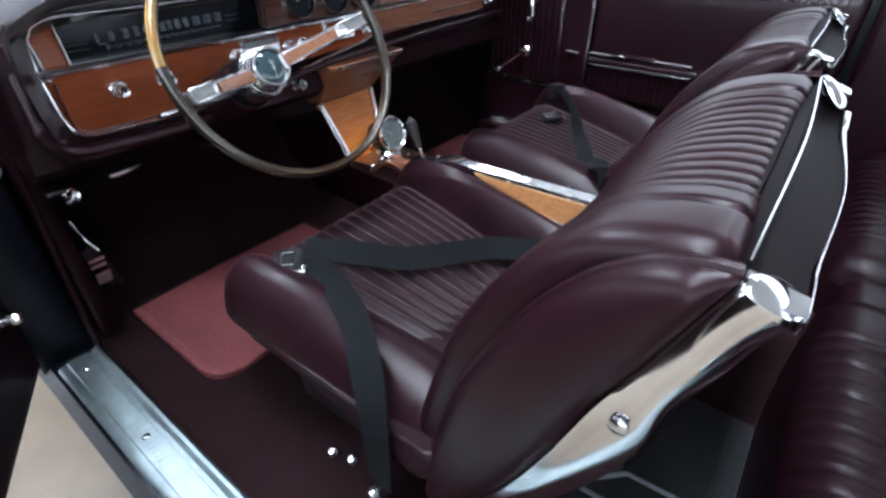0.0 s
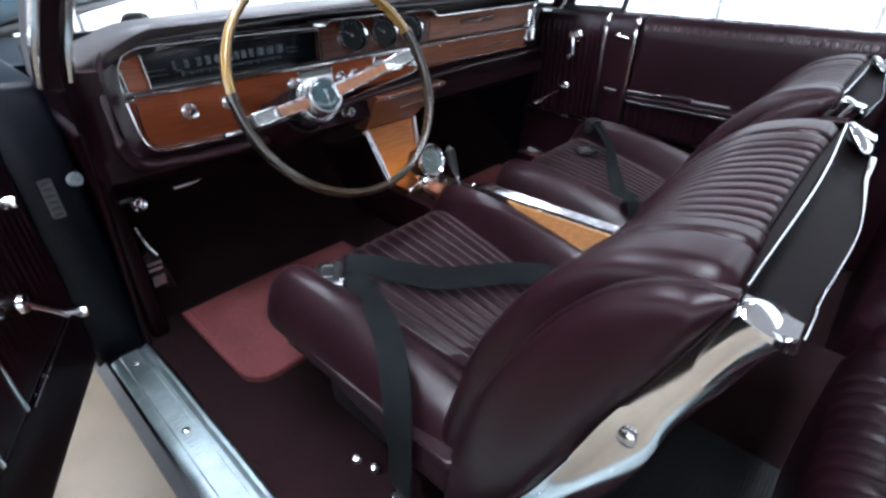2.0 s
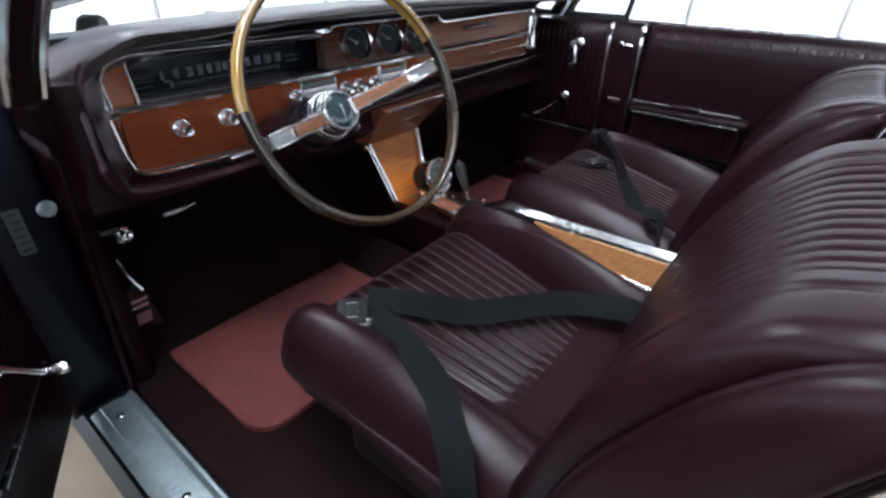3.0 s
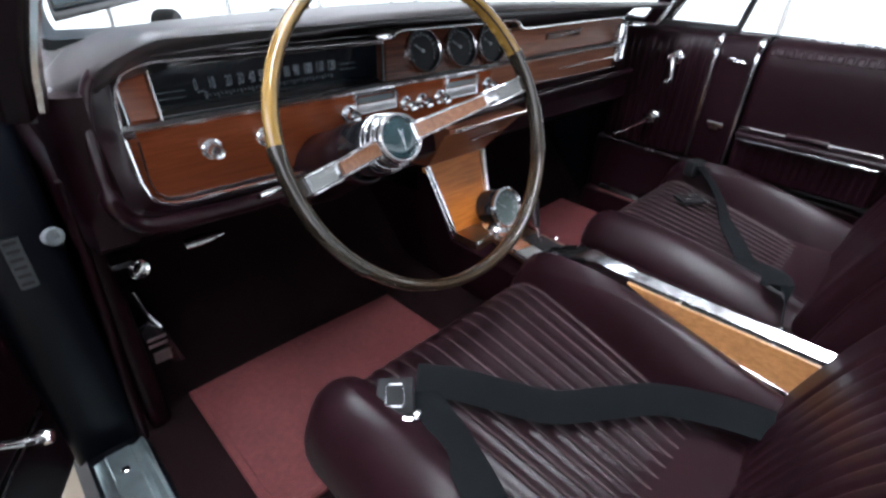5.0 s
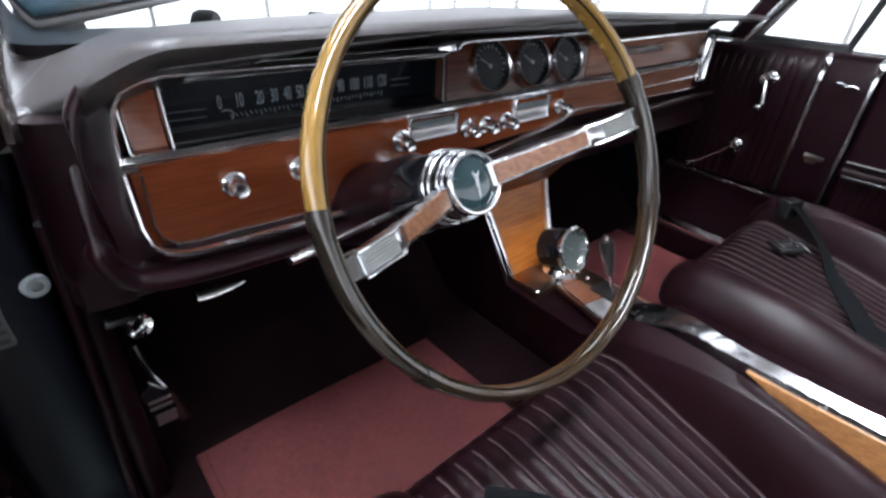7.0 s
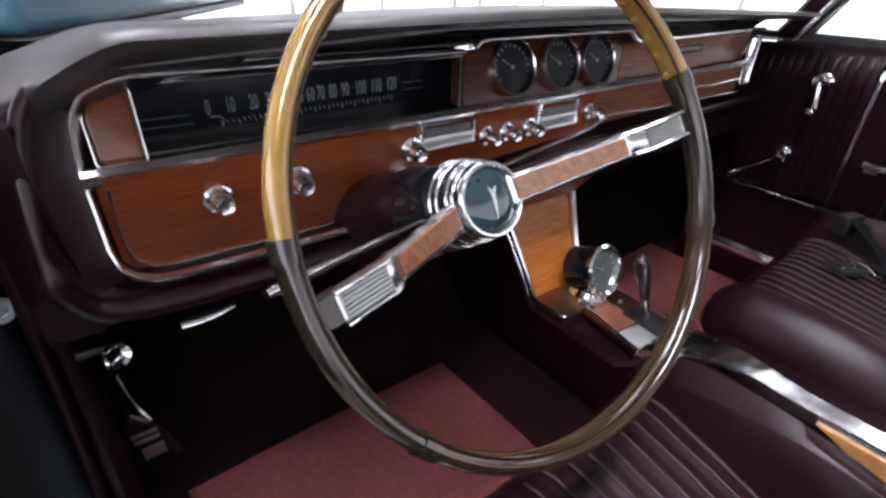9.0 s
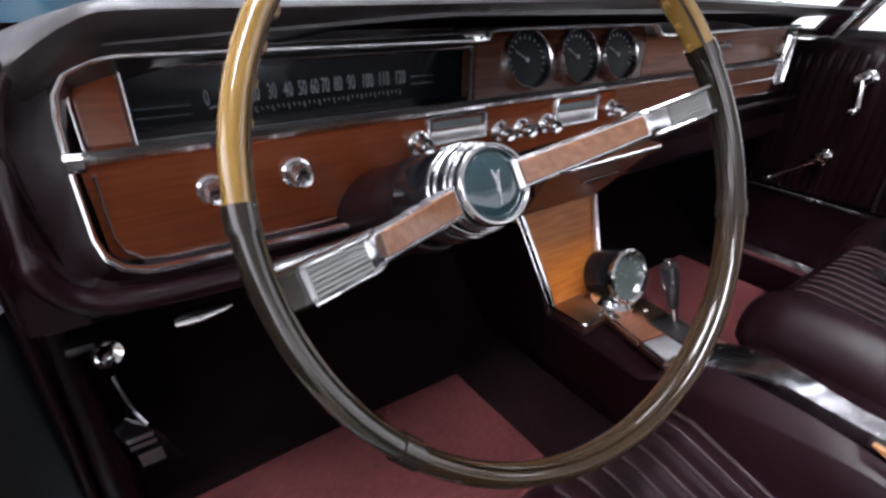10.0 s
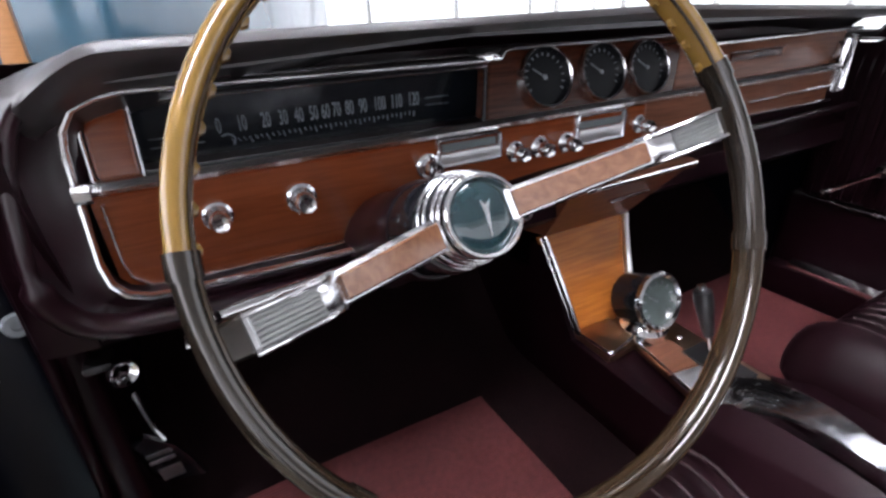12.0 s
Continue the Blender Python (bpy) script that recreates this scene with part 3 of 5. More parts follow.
def steering_wheel():
    t = tagged(move(new("steering_wheel"), WHEEL), "amber and bronze plastic steering wheel with two wood-inlaid spokes", "steering wheel")

    def arc(a0, a1, r, lift=0.0, n=40):
        return [Vector((r * math.cos(radians(a0 + (a1 - a0) * i / n)), r * math.sin(radians(a0 + (a1 - a0) * i / n)), lift)) for i in range(n + 1)]

    R = 0.1945
    oval = disc(0.0072, 14, 0.0122)
    for name, a0, a1, mat, lab in (("rim_section", 23.5, 176.0, AMBER, "translucent amber rim section"), ("rim_section", 225.5, 340.0, AMBER_SHADED, "amber lower rim section, its shade put into a darker tone"),
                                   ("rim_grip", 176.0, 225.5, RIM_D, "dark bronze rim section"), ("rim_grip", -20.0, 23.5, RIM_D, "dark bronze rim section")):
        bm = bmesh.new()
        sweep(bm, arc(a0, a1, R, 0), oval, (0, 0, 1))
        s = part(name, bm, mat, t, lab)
        if name == "rim_grip":
            for a in (a0, a1):
                d = 4.0 if a == a0 else -4.0
                bm = bmesh.new()
                sweep(bm, arc(a, a + d, R, 0, 4), disc(0.0086, 14, 0.0136), (0, 0, 1))
                part("collar", bm, RIM_D, s)
    # finger scallops inside the upper rim
    bm = bmesh.new()
    lathe(bm, [(0.0, -0.004), (0.0045, -0.002), (0.0045, 0.002), (0.0, 0.004)], Matrix.Identity(4), 8)
    grip = finish("finger_grip", bm, AMBER)
    for i in range(26):
        a = radians(24 + 152 * i / 25)
        g = new("finger_grip", grip)
        g.parent = t
        move(g, Matrix.Translation((0.1895 * math.cos(a), 0.1895 * math.sin(a), -0.003)))
    # groove line
    bm = bmesh.new()
    tube(bm, arc(0, 360, R - 0.0062, 0.0078, 90)[:-1], 0.0013, 6, True)
    part("rim_ridge", bm, AMBER_SHADED, t)

    for a in (10.5, 190.5):
        ca, sa = math.cos(radians(a)), math.sin(radians(a))
        side = Vector((-sa, ca, 0))
        way = Vector((ca, sa, 0))

        def strip(bm, stations, th, off=0.0, r=0.002):
            """A bar along the spoke through (radius, lift, width) stations; off: how far across it lies."""
            loops = []
            for rad, z, w in stations:
                c = way * rad + side * off + Vector((0, 0, z))
                loops.append([c + side * x + Vector((0, 0, y)) for x, y in slab(w, th, min(r, th / 3))])
            rings(bm, loops)

        bm = bmesh.new()
        strip(bm, ((0.030, -0.082, 0.027), (0.128, -0.020, 0.021)), 0.010)
        sp = part("spoke", bm, CHROME_D, t, "chrome-framed spoke")
        bm = bmesh.new()
        strip(bm, ((0.034, -0.0735, 0.021), (0.122, -0.0180, 0.0155)), 0.004)
        part("spoke_inlay", bm, INLAY, sp, "tan wood inlay")
        # block end: a chrome tray with raised edges round a grey ribbed insert
        bm = bmesh.new()
        strip(bm, ((0.124, -0.024, 0.024), (0.134, -0.013, 0.024), (0.176, -0.002, 0.021)), 0.012)
        blk = part("spoke_end", bm, CHROME_D, sp, "chrome block end of the spoke")
        for o in (-1, 1):
            bm = bmesh.new()
            strip(bm, ((0.127, -0.0145, 0.003), (0.135, -0.0045, 0.003), (0.176, 0.0058, 0.003)), 0.005, o * 0.0100, 0.001)
            part("block_edge", bm, CHROME, blk, "raised bright edge")
        bm = bmesh.new()
        for k in range(6):
            strip(bm, ((0.137, -0.0058, 0.0024), (0.173, 0.0035, 0.0024)), 0.0028, -0.0070 + 0.0028 * k, 0.0006)
        part("ribbed_insert", bm, STEEL_D, blk, "ribbed grey insert")
        bm = bmesh.new()
        strip(bm, ((0.172, -0.006, 0.023), (0.193, -0.002, 0.020)), 0.012)
        part("spoke_root", bm, RIM_D, sp, "dark root of the spoke")
    # bell and horn button
    HUB = Matrix.Translation((0.007, 0.002, -0.009))
    bm = bmesh.new()
    lathe(bm, [(0.026, -0.130), (0.0400, -0.126), (0.0405, -0.106), (0.0375, -0.100), (0.0370, -0.086), (0.0335, -0.080), (0.0325, -0.072), (0.0, -0.074)], HUB, 48)
    bell = part("horn_bell", bm, GLOSSBLACK, t, "gloss black bell under the horn cap")
    for r, h, w, k in ((0.0318, -0.0690, 0.0030, 0.0040), (0.0352, -0.0785, 0.0018, 0.0022), (0.0372, -0.0850, 0.0018, 0.0022), (0.0392, -0.0985, 0.0020, 0.0022), (0.0412, -0.1080, 0.0020, 0.0026), (0.0418, -0.1210, 0.0024, 0.0035)):
        bm = bmesh.new()
        lathe(bm, [(r + w * math.cos(a), h + k * math.sin(a)) for a in (2 * math.pi * q / 10 for q in range(10))], HUB, 48, True)
        part("chrome_ring", bm, CHROME, bell, "bright chrome ring")
    bm = bmesh.new()
    lathe(bm, [(0.0292, -0.0742), (0.0292, -0.071), (0.026, -0.0685), (0.016, -0.067), (0.0, -0.0665)], HUB, 40)
    cap = part("horn_cap", bm, TEAL, t, "dark teal clear-coated horn cap")
    bm = bmesh.new()
    tri = [(0.002, -0.017), (0.004, 0.006), (0.006, 0.012), (0.001, 0.008), (-0.003, 0.013), (-0.001, 0.006)]
    rings(bm, [[HUB @ Vector((x, y, h)) for x, y in tri] for h in (-0.0675, -0.0657)])
    part("arrow_mark", bm, CHROME_D, cap, "small silver arrow shape")
    return t


steering_wheel()


def steering_column():
    t = thing("steering_column", "maroon steering column with a black collar and chrome stalk", "steering column", W_AT)
    down = -W_N
    bm = bmesh.new()
    lathe(bm, [(0.0, 0.116), (0.040, 0.116), (0.043, 0.122), (0.044, 0.150), (0.046, 0.175), (0.0, 0.178)], axis((0, 0, 0), down), 36)
    part("collar", bm, GLOSSBLACK, t, "gloss black collar behind the wheel")
    bm = bmesh.new()
    lathe(bm, [(0.0, 0.17), (0.047, 0.172), (0.050, 0.185), (0.050, 0.25), (0.055, 0.30), (0.062, 0.345), (0.062, 0.48), (0.0, 0.48)], axis((0, 0, 0), down), 36)
    part("jacket", bm, MAROON, t, "maroon painted column jacket")
    bm = bmesh.new()
    a = Vector((-0.03, 0.150, -0.085))
    pts = spline([a, a + Vector((-0.06, -0.012, 0.0)), a + Vector((-0.155, -0.05, 0.012))], 12)
    tube(bm, pts, 0.0042, 10, scales=[1, 1, 1, 1, 1, 1, 1, 1.1, 1.2, 1.3, 1.3, 1.0])
    part("turn_signal_stalk", bm, CHROME, t, "slim chrome stalk")
    return t


steering_column()


# ---- dashboard ----
def dashboard():
    t = thing("dashboard", "maroon dashboard with walnut veneer, chrome mouldings and round gauges", "dashboard", (0, 0, 0))

    # the face stands back from the lip: the lower field a little, the instruments more, leaning away towards the top
    far = Vector((-0.68, -0.50, 1.05))

    def lower(z):
        return 0.012

    def upper(z):
        return 0.024 + 0.30 * max(0.0, z - 0.905)

    def rim(z):
        return 0.012 - 0.030 * max(0.0, min(1.0, (0.90 - z) / 0.10))

    def set_back(p, depth):
        y = p[1] + depth(p[2])
        k = (y - far.y) / (p[1] - far.y)
        e = max(0.0, (p[0] - 0.05) / 0.57)
        return Vector((far.x + (p[0] - far.x) * k - 0.040 * e, y, far.z + (p[2] - far.z) * k + 0.009 * e))

    def fpart(name, bm, mat, parent, label="", depth=lower, angle=40):
        for v in bm.verts:
            v.co = set_back(v.co, depth)
        return part(name, bm, mat, parent, label, angle)

    bm = bmesh.new()
    prof = [(0.090, 1.000), (0.125, 0.985), (0.125, 0.893), (0.046, 0.889), (0.046, 0.80), (0.020, 0.785), (0.016, 0.745), (0.05, 0.72), (0.30, 0.70), (0.40, 0.90), (0.40, 0.95)]
    rings(bm, [[Vector((x, y, z)) for y, z in prof] for x in (-0.76, 0.745)])
    part("dash_shell", bm, MAROON, t, "maroon painted lower dash shell")
    # padded top with a rolled brow
    bm = bmesh.new()
    loops = []
    for i in range(121):
        x = -0.785 + 1.53 * i / 120
        e = max(0.0, min(1.0, (-0.635 - x) / 0.13))
        e = e * e * (3 - 2 * e)
        drop = 0.062 * e
        z = 1.017 + 0.015 * (1 - abs(x) / 0.75) - drop
        fr = -0.058 - 0.012 * (1 - abs(x) / 0.75) + 0.085 * e
        mid = max(0.06, fr + 0.07)
        back = max(0.36 * (1 - abs(x / 0.80) ** 3) + 0.05, mid + 0.05)
        up = z + drop
        und = 1 - e
        thin = max(0.0, min(1.0, (x + 0.66) / 0.30))
        low = 0.036 - 0.018 * thin
        loops.append([Vector((x, fr + 0.004 + 0.056 * und, z - low)), Vector((x, fr + 0.002 + 0.034 * und, z - 0.010 - 0.6 * (low - 0.008))), Vector((x, fr + 0.010 * und, z - 0.006 - 0.3 * (low - 0.008))), Vector((x, fr + 0.001, z - 0.007)), Vector((x, fr + 0.008, z - 0.001)),
                      Vector((x, fr + 0.035, z + drop * 0.15)), Vector((x, mid, up - 0.004 - drop * 0.5)), Vector((x, mid + (back - mid) * 0.5, up - 0.014 - drop * 0.4)), Vector((x, back, up - 0.034 - drop * 0.3)), Vector((x, back, up - 0.075)), Vector((x, mid, up - 0.07 - drop * 0.5 + 0.046 * thin))])
    rings(bm, loops)
    part("padded_top", bm, PAD, t, "dark padded vinyl dash top", 60)
    # lip that rings the instrument bezel
    bm = bmesh.new()
    pts = spline([(-0.60, 0.006, 0.994), (-0.66, 0.006, 0.990), (-0.706, 0.004, 0.974), (-0.728, -0.006, 0.93), (-0.737, -0.028, 0.85), (-0.732, -0.026, 0.81), (-0.706, -0.020, 0.780), (-0.64, -0.018, 0.769), (-0.50, -0.016, 0.766), (-0.34, -0.014, 0.780), (-0.20, -0.006, 0.803), (0.0, -0.004, 0.815), (0.30, -0.002, 0.824), (0.68, 0.0, 0.828)], 70)
    sweep(bm, pts, disc(0.013, 14, 0.015), (0, -1, 0), scales=[0.5 if p.z > 0.84 else 0.9 if p.x < -0.45 else max(0.55, 1.0 - 1.6 * (p.x + 0.45)) for p in pts])
    part("lip", bm, MAROON, t, "rolled maroon lip round the panel")
    # maroon hollow between the lip and the bezel
    bez = [set_back((x, 0.008, z), rim) for x, z in ((-0.55, 0.982), (-0.640, 0.982), (-0.680, 0.970), (-0.692, 0.94), (-0.696, 0.86), (-0.694, 0.815), (-0.680, 0.789), (-0.64, 0.781), (-0.50, 0.778), (-0.36, 0.784))]
    edge = [Vector(p) for p in ((-0.55, 0.006, 0.996), (-0.655, 0.006, 0.992), (-0.704, 0.004, 0.975), (-0.727, -0.004, 0.93), (-0.736, -0.024, 0.86), (-0.732, -0.024, 0.81), (-0.706, -0.018, 0.781), (-0.64, -0.016, 0.770), (-0.50, -0.014, 0.767), (-0.36, -0.012, 0.778))]
    bm = bmesh.new()
    rings(bm, [[b, b.lerp(e, 0.5) + Vector((0, 0.010, 0)), e, e + Vector((0, 0.03, 0)), b + Vector((0, 0.03, 0))] for b, e in zip(spline(bez, 50), spline(edge, 50))])
    part("bezel_surround", bm, MAROON, t, "dark maroon hollow round the bezel", 60)
    # curved maroon end of the dash between the lip and the door opening
    bm = bmesh.new()
    loops = []
    for i in range(13):
        z = 0.952 - 0.200 * i / 12
        k = 0.5 - 0.5 * math.cos(math.pi * i / 12)
        front = [(-0.728 + 0.012 * k, -0.020 + 0.012 * k), (-0.748, -0.016 + 0.010 * k), (-0.762, -0.002), (-0.771, 0.024), (-0.772, 0.07)]
        loops.append([Vector((x, y, z)) for x, y in front] + [Vector((-0.72, 0.07, z))])
    rings(bm, loops)
    part("dash_end", bm, LEATHER_D, t, "smooth maroon end of the dashboard", 50)
    # veneer fields
    field = [(-0.688, 0.812), (-0.679, 0.800), (-0.660, 0.796), (-0.44, 0.795), (-0.34, 0.808), (-0.20, 0.826), (0.02, 0.838), (0.02, 0.898), (-0.688, 0.893)]
    bm = bmesh.new()
    plate(bm, field, 0.006, 0.032, 0.002)
    fpart("lower_veneer", bm, WOOD, t, "red-brown walnut veneer panel")
    bm = bmesh.new()
    plate(bm, rounded(-0.678, -0.645, 0.908, 0.968, (0.004, 0.002, 0.002, 0.022)), 0.004, 0.032, 0.002)
    fpart("end_veneer", bm, WOOD, t, "small walnut end panel", upper)
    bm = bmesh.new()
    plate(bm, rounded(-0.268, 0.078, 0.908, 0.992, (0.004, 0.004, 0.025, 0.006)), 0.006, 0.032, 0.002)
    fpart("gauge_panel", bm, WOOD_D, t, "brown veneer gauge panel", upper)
    bm = bmesh.new()
    plate(bm, rounded(0.082, 0.598, 0.912, 0.972, 0.004), 0.008, 0.032, 0.002)
    gl = fpart("glovebox_face", bm, WOOD_B, t, "brown walnut glovebox face", upper)
    bm = bmesh.new()
    plate(bm, rounded(0.024, 0.598, 0.842, 0.899, 0.004), 0.008, 0.032, 0.002)
    fpart("glovebox_face", bm, WOOD_B, t, "brown walnut lower glovebox face")
    bm = bmesh.new()
    box(bm, (0.215, 0.004, 0.9425), (0.372, 0.010, 0.9565), 0.002, 2)
    pull = fpart("glovebox_handle", bm, WOOD_D, gl, "slim dark recessed pull", upper)
    bm = bmesh.new()
    bar(bm, (0.213, 0.004, 0.9575), (0.374, 0.004, 0.9575), 0.0022, 0.004)
    fpart("handle_edge", bm, MOULD, pull, "thin bright upper edge", upper)
    # speedometer: a dark box behind its frame, the dial at its back
    front = rounded(-0.641, -0.272, 0.909, 0.970, 0.003)
    deep = rounded(-0.655, -0.212, 0.882, 0.957, 0.003)
    bm = bmesh.new()
    rim_in = [set_back((x, 0.010, z), upper) for x, z in front]
    rim_out = [set_back((x + (0.006 if x > -0.45 else -0.006), 0.010, z + (0.006 if z > 0.93 else -0.006)), upper) for x, z in front]
    rings(bm, [rim_out, rim_in, [Vector((x, 0.112, z)) for x, z in deep], [Vector((x * 1.01, 0.116, z)) for x, z in deep]], True, False)
    part("instrument_box", bm, DIAL, t, "dark recess round the speedometer")
    bm = bmesh.new()
    plate(bm, deep, 0.1075, 0.114, 0.001)
    sp = part("speedometer", bm, DIAL, t, "long black horizontal speedometer with pale numerals")
    turn = Matrix.Rotation(radians(90), 4, "X") @ Matrix.Rotation(radians(1.0), 4, "Z")
    for k, txt in enumerate(("0", "10", "20", "30", "40", "50", "60", "70", "80", "90", "100", "110", "120")):
        xs = (-0.561, -0.536, -0.509, -0.489, -0.470, -0.452, -0.437, -0.423, -0.406, -0.388, -0.365, -0.341, -0.316)
        wrote(txt, 0.025, (xs[k], 0.1065, 0.9215 + 0.0004 * k), turn, NUMERAL, sp, "numeral", 0.44)
    bm = bmesh.new()
    for k in range(37):
        x = -0.550 + 0.234 * k / 36
        z = 0.9065 + 0.0052 * k / 36
        h = 0.007 if k % 3 == 0 else 0.004
        bar(bm, (x, 0.1068, z), (x + 0.0035 * (1 - k / 30), 0.1068, z - h), 0.0009, 0.001)
    part("scale_marks", bm, NUMERAL, sp)
    for x0, x1, z0 in ((-0.632, -0.578, 0.9165), (-0.298, -0.262, 0.9265)):
        bm = bmesh.new()
        for z in (z0, z0 - 0.0095):
            box(bm, (x0, 0.1064, z - 0.0003), (x1, 0.1074, z + 0.0003))
        part("turn_arrow", bm, NUMERAL, sp, "thin outline of the turn arrow")
    bm = bmesh.new()
    tube(bm, spline([(-0.560, 0.106, 0.911), (-0.552, 0.106, 0.912), (-0.546, 0.106, 0.907), (-0.549, 0.106, 0.900)], 10), 0.0010, 6)
    part("speed_needle", bm, NUMERAL, sp, "small pale pointer at rest")
    # sloping channel between the outer bezel and the instrument frame
    edge_o = [(-0.275, 0.979), (-0.50, 0.979), (-0.640, 0.979), (-0.664, 0.975), (-0.681, 0.964), (-0.689, 0.945), (-0.693, 0.92), (-0.693, 0.906)]
    edge_i = [(-0.275, 0.976), (-0.50, 0.975), (-0.635, 0.974), (-0.657, 0.971), (-0.672, 0.960), (-0.679, 0.945), (-0.682, 0.92), (-0.682, 0.908)]
    bm = bmesh.new()
    rings(bm, [[set_back((a[0], 0.004, a[1]), rim), set_back((b[0], 0.010, b[1]), upper), set_back((b[0], 0.030, b[1]), upper), set_back((a[0], 0.030, a[1]), rim)] for a, b in zip(edge_o, edge_i)])
    part("bezel_channel", bm, MAROON, t, "dark maroon channel inside the bezel")
    # underside between the padded brow and the instruments
    bm = bmesh.new()
    rings(bm, [[Vector((x, y, z - 0.022 * max(0.0, (-x - 0.3) / 0.4))) for y, z in ((-0.012, 1.006), (0.080, 1.000), (0.080, 1.010), (-0.012, 1.012))] for x in (-0.68, -0.55, -0.3, 0.0, 0.40, 0.70)])
    part("brow_lining", bm, PAD, t, "dark lining under the brow")
    # chrome mouldings
    bm = bmesh.new()
    outer = [(-0.275, 0.979), (-0.640, 0.979), (-0.660, 0.976), (-0.678, 0.968), (-0.688, 0.953), (-0.692, 0.935), (-0.694, 0.90), (-0.694, 0.83), (-0.690, 0.808), (-0.680, 0.794), (-0.662, 0.786), (-0.640, 0.784), (-0.44, 0.780), (-0.36, 0.788)]
    band(bm, outer, 0.006, 0.007, 0.009, closed=False)
    fpart("bezel_moulding", bm, MOULD, t, "outer chrome bezel moulding", rim)
    bm = bmesh.new()
    inner = [(-0.30, 0.803), (-0.44, 0.793), (-0.64, 0.797), (-0.662, 0.800), (-0.675, 0.812), (-0.679, 0.83), (-0.679, 0.885)]
    band(bm, inner, 0.006, 0.004, 0.006, closed=False)
    fpart("bezel_moulding", bm, MOULD, t, "inner chrome bezel moulding")
    bm = bmesh.new()
    band(bm, rounded(-0.681, -0.642, 0.906, 0.970, (0.004, 0.002, 0.002, 0.024)), 0.006, 0.004, 0.006)
    fpart("bezel_moulding", bm, MOULD, t, "chrome frame of the end panel", upper)
    bm = bmesh.new()
    bar(bm, (-0.69, 0.0, 0.9005), (0.602, 0.002, 0.9045), 0.011, 0.013, r=0.0052)
    fpart("centre_moulding", bm, MOULD, t, "long bright chrome centre moulding")
    bm = bmesh.new()
    bar(bm, (-0.642, 0.010, 0.9705), (-0.272, 0.010, 0.974), 0.004, 0.010, r=0.001)
    fpart("upper_moulding", bm, MOULD, t, depth=upper)
    bm = bmesh.new()
    bar(bm, (-0.62, -0.012, 0.986), (-0.29, -0.012, 0.9895), 0.003, 0.006, r=0.001)
    fpart("upper_moulding", bm, MOULD, t, depth=upper)
    bm = bmesh.new()
    top = [(-0.268, 0.985), (-0.262, 0.991), (-0.25, 0.993), (0.050, 0.995), (0.064, 0.992), (0.074, 0.984), (0.082, 0.979), (0.10, 0.977), (0.60, 0.977)]
    band(bm, top, -0.010, 0.006, 0.008, closed=False)
    fpart("upper_moulding", bm, MOULD, t, "chrome moulding stepping over the gauges", upper)
    bm = bmesh.new()
    box(bm, (-0.296, -0.008, 0.979), (-0.258, 0.02, 0.994), 0.003)
    fpart("moulding_joint", bm, MOULD, t, "small chrome joint block", upper)
    bm = bmesh.new()
    band(bm, [(-0.20, 0.812), (-0.16, 0.817), (-0.01, 0.837), (0.020, 0.842), (0.045, 0.853), (0.065, 0.857), (0.25, 0.848), (0.60, 0.842)], 0.004, 0.005, 0.007, closed=False)
    fpart("lower_moulding", bm, MOULD, t, "stepped bright lower moulding")
    bm = bmesh.new()
    bar(bm, (0.30, 0.004, 0.870), (0.60, 0.004, 0.870), 0.003, 0.006)
    fpart("lower_moulding", bm, MOULD, t)
    bm = bmesh.new()
    bar(bm, (-0.695, -0.006, 0.9005), (-0.682, -0.006, 0.9005), 0.016, 0.016, r=0.004)
    fpart("moulding_end", bm, MOULD, t)
    # right-hand end bracket
    bm = bmesh.new()
    band(bm, rounded(0.602, 0.634, 0.858, 0.958, 0.004, 3), 0.004, 0.006, 0.008)
    br = fpart("end_bracket", bm, MOULD, t, "chrome frame at the end of the dash")
    for z0, z1 in ((0.915, 0.950), (0.866, 0.897)):
        bm = bmesh.new()
        box(bm, (0.604, 0.000, z0), (0.626, 0.02, z1), 0.004)
        fpart("bracket_boss", bm, CHROME_D, br)
    # three gauges
    for gx in (-0.190, -0.093, -0.0035):
        m = axis((0, 0, 0), (0, -1, 0))
        bm = bmesh.new()
        lathe(bm, [(0.0385, -0.014), (0.0385, 0.001), (0.0378, 0.0028), (0.0362, 0.001), (0.0362, -0.014)], m, 40, True)
        g = part("gauge", bm, MOULD, t, "round gauge in a chrome ring")
        move(g, Matrix.Translation(set_back((gx, -0.008, 0.9545 - 0.009 * gx), upper)) @ Matrix.Rotation(radians(-16), 4, "X") @ Matrix.Diagonal((1.10, 1, 1.04, 1)))
        bm = bmesh.new()
        lathe(bm, [(0.0366, -0.016), (0.0366, -0.006), (0.0, -0.0055)], m, 32)
        part("gauge_face", bm, GAUGE, g, "black gauge face")
        bm = bmesh.new()
        for k in range(15):
            a = radians(210 - 240 * k / 14)
            r0, r1 = 0.027, 0.031
            bar(bm, (r0 * math.cos(a), 0.0055, r0 * math.sin(a)), (r1 * math.cos(a), 0.0055, r1 * math.sin(a)), 0.001, 0.001)
        part("scale_marks", bm, NUMERAL, g)
        bm = bmesh.new()
        bar(bm, (0, 0.0048, 0), (-0.018, 0.0048, 0.012), 0.0010, 0.001)
        lathe(bm, [(0.003, -0.006), (0.003, -0.004), (0.0, -0.0035)], m, 12)
        part("needle", bm, NUMERAL, g)
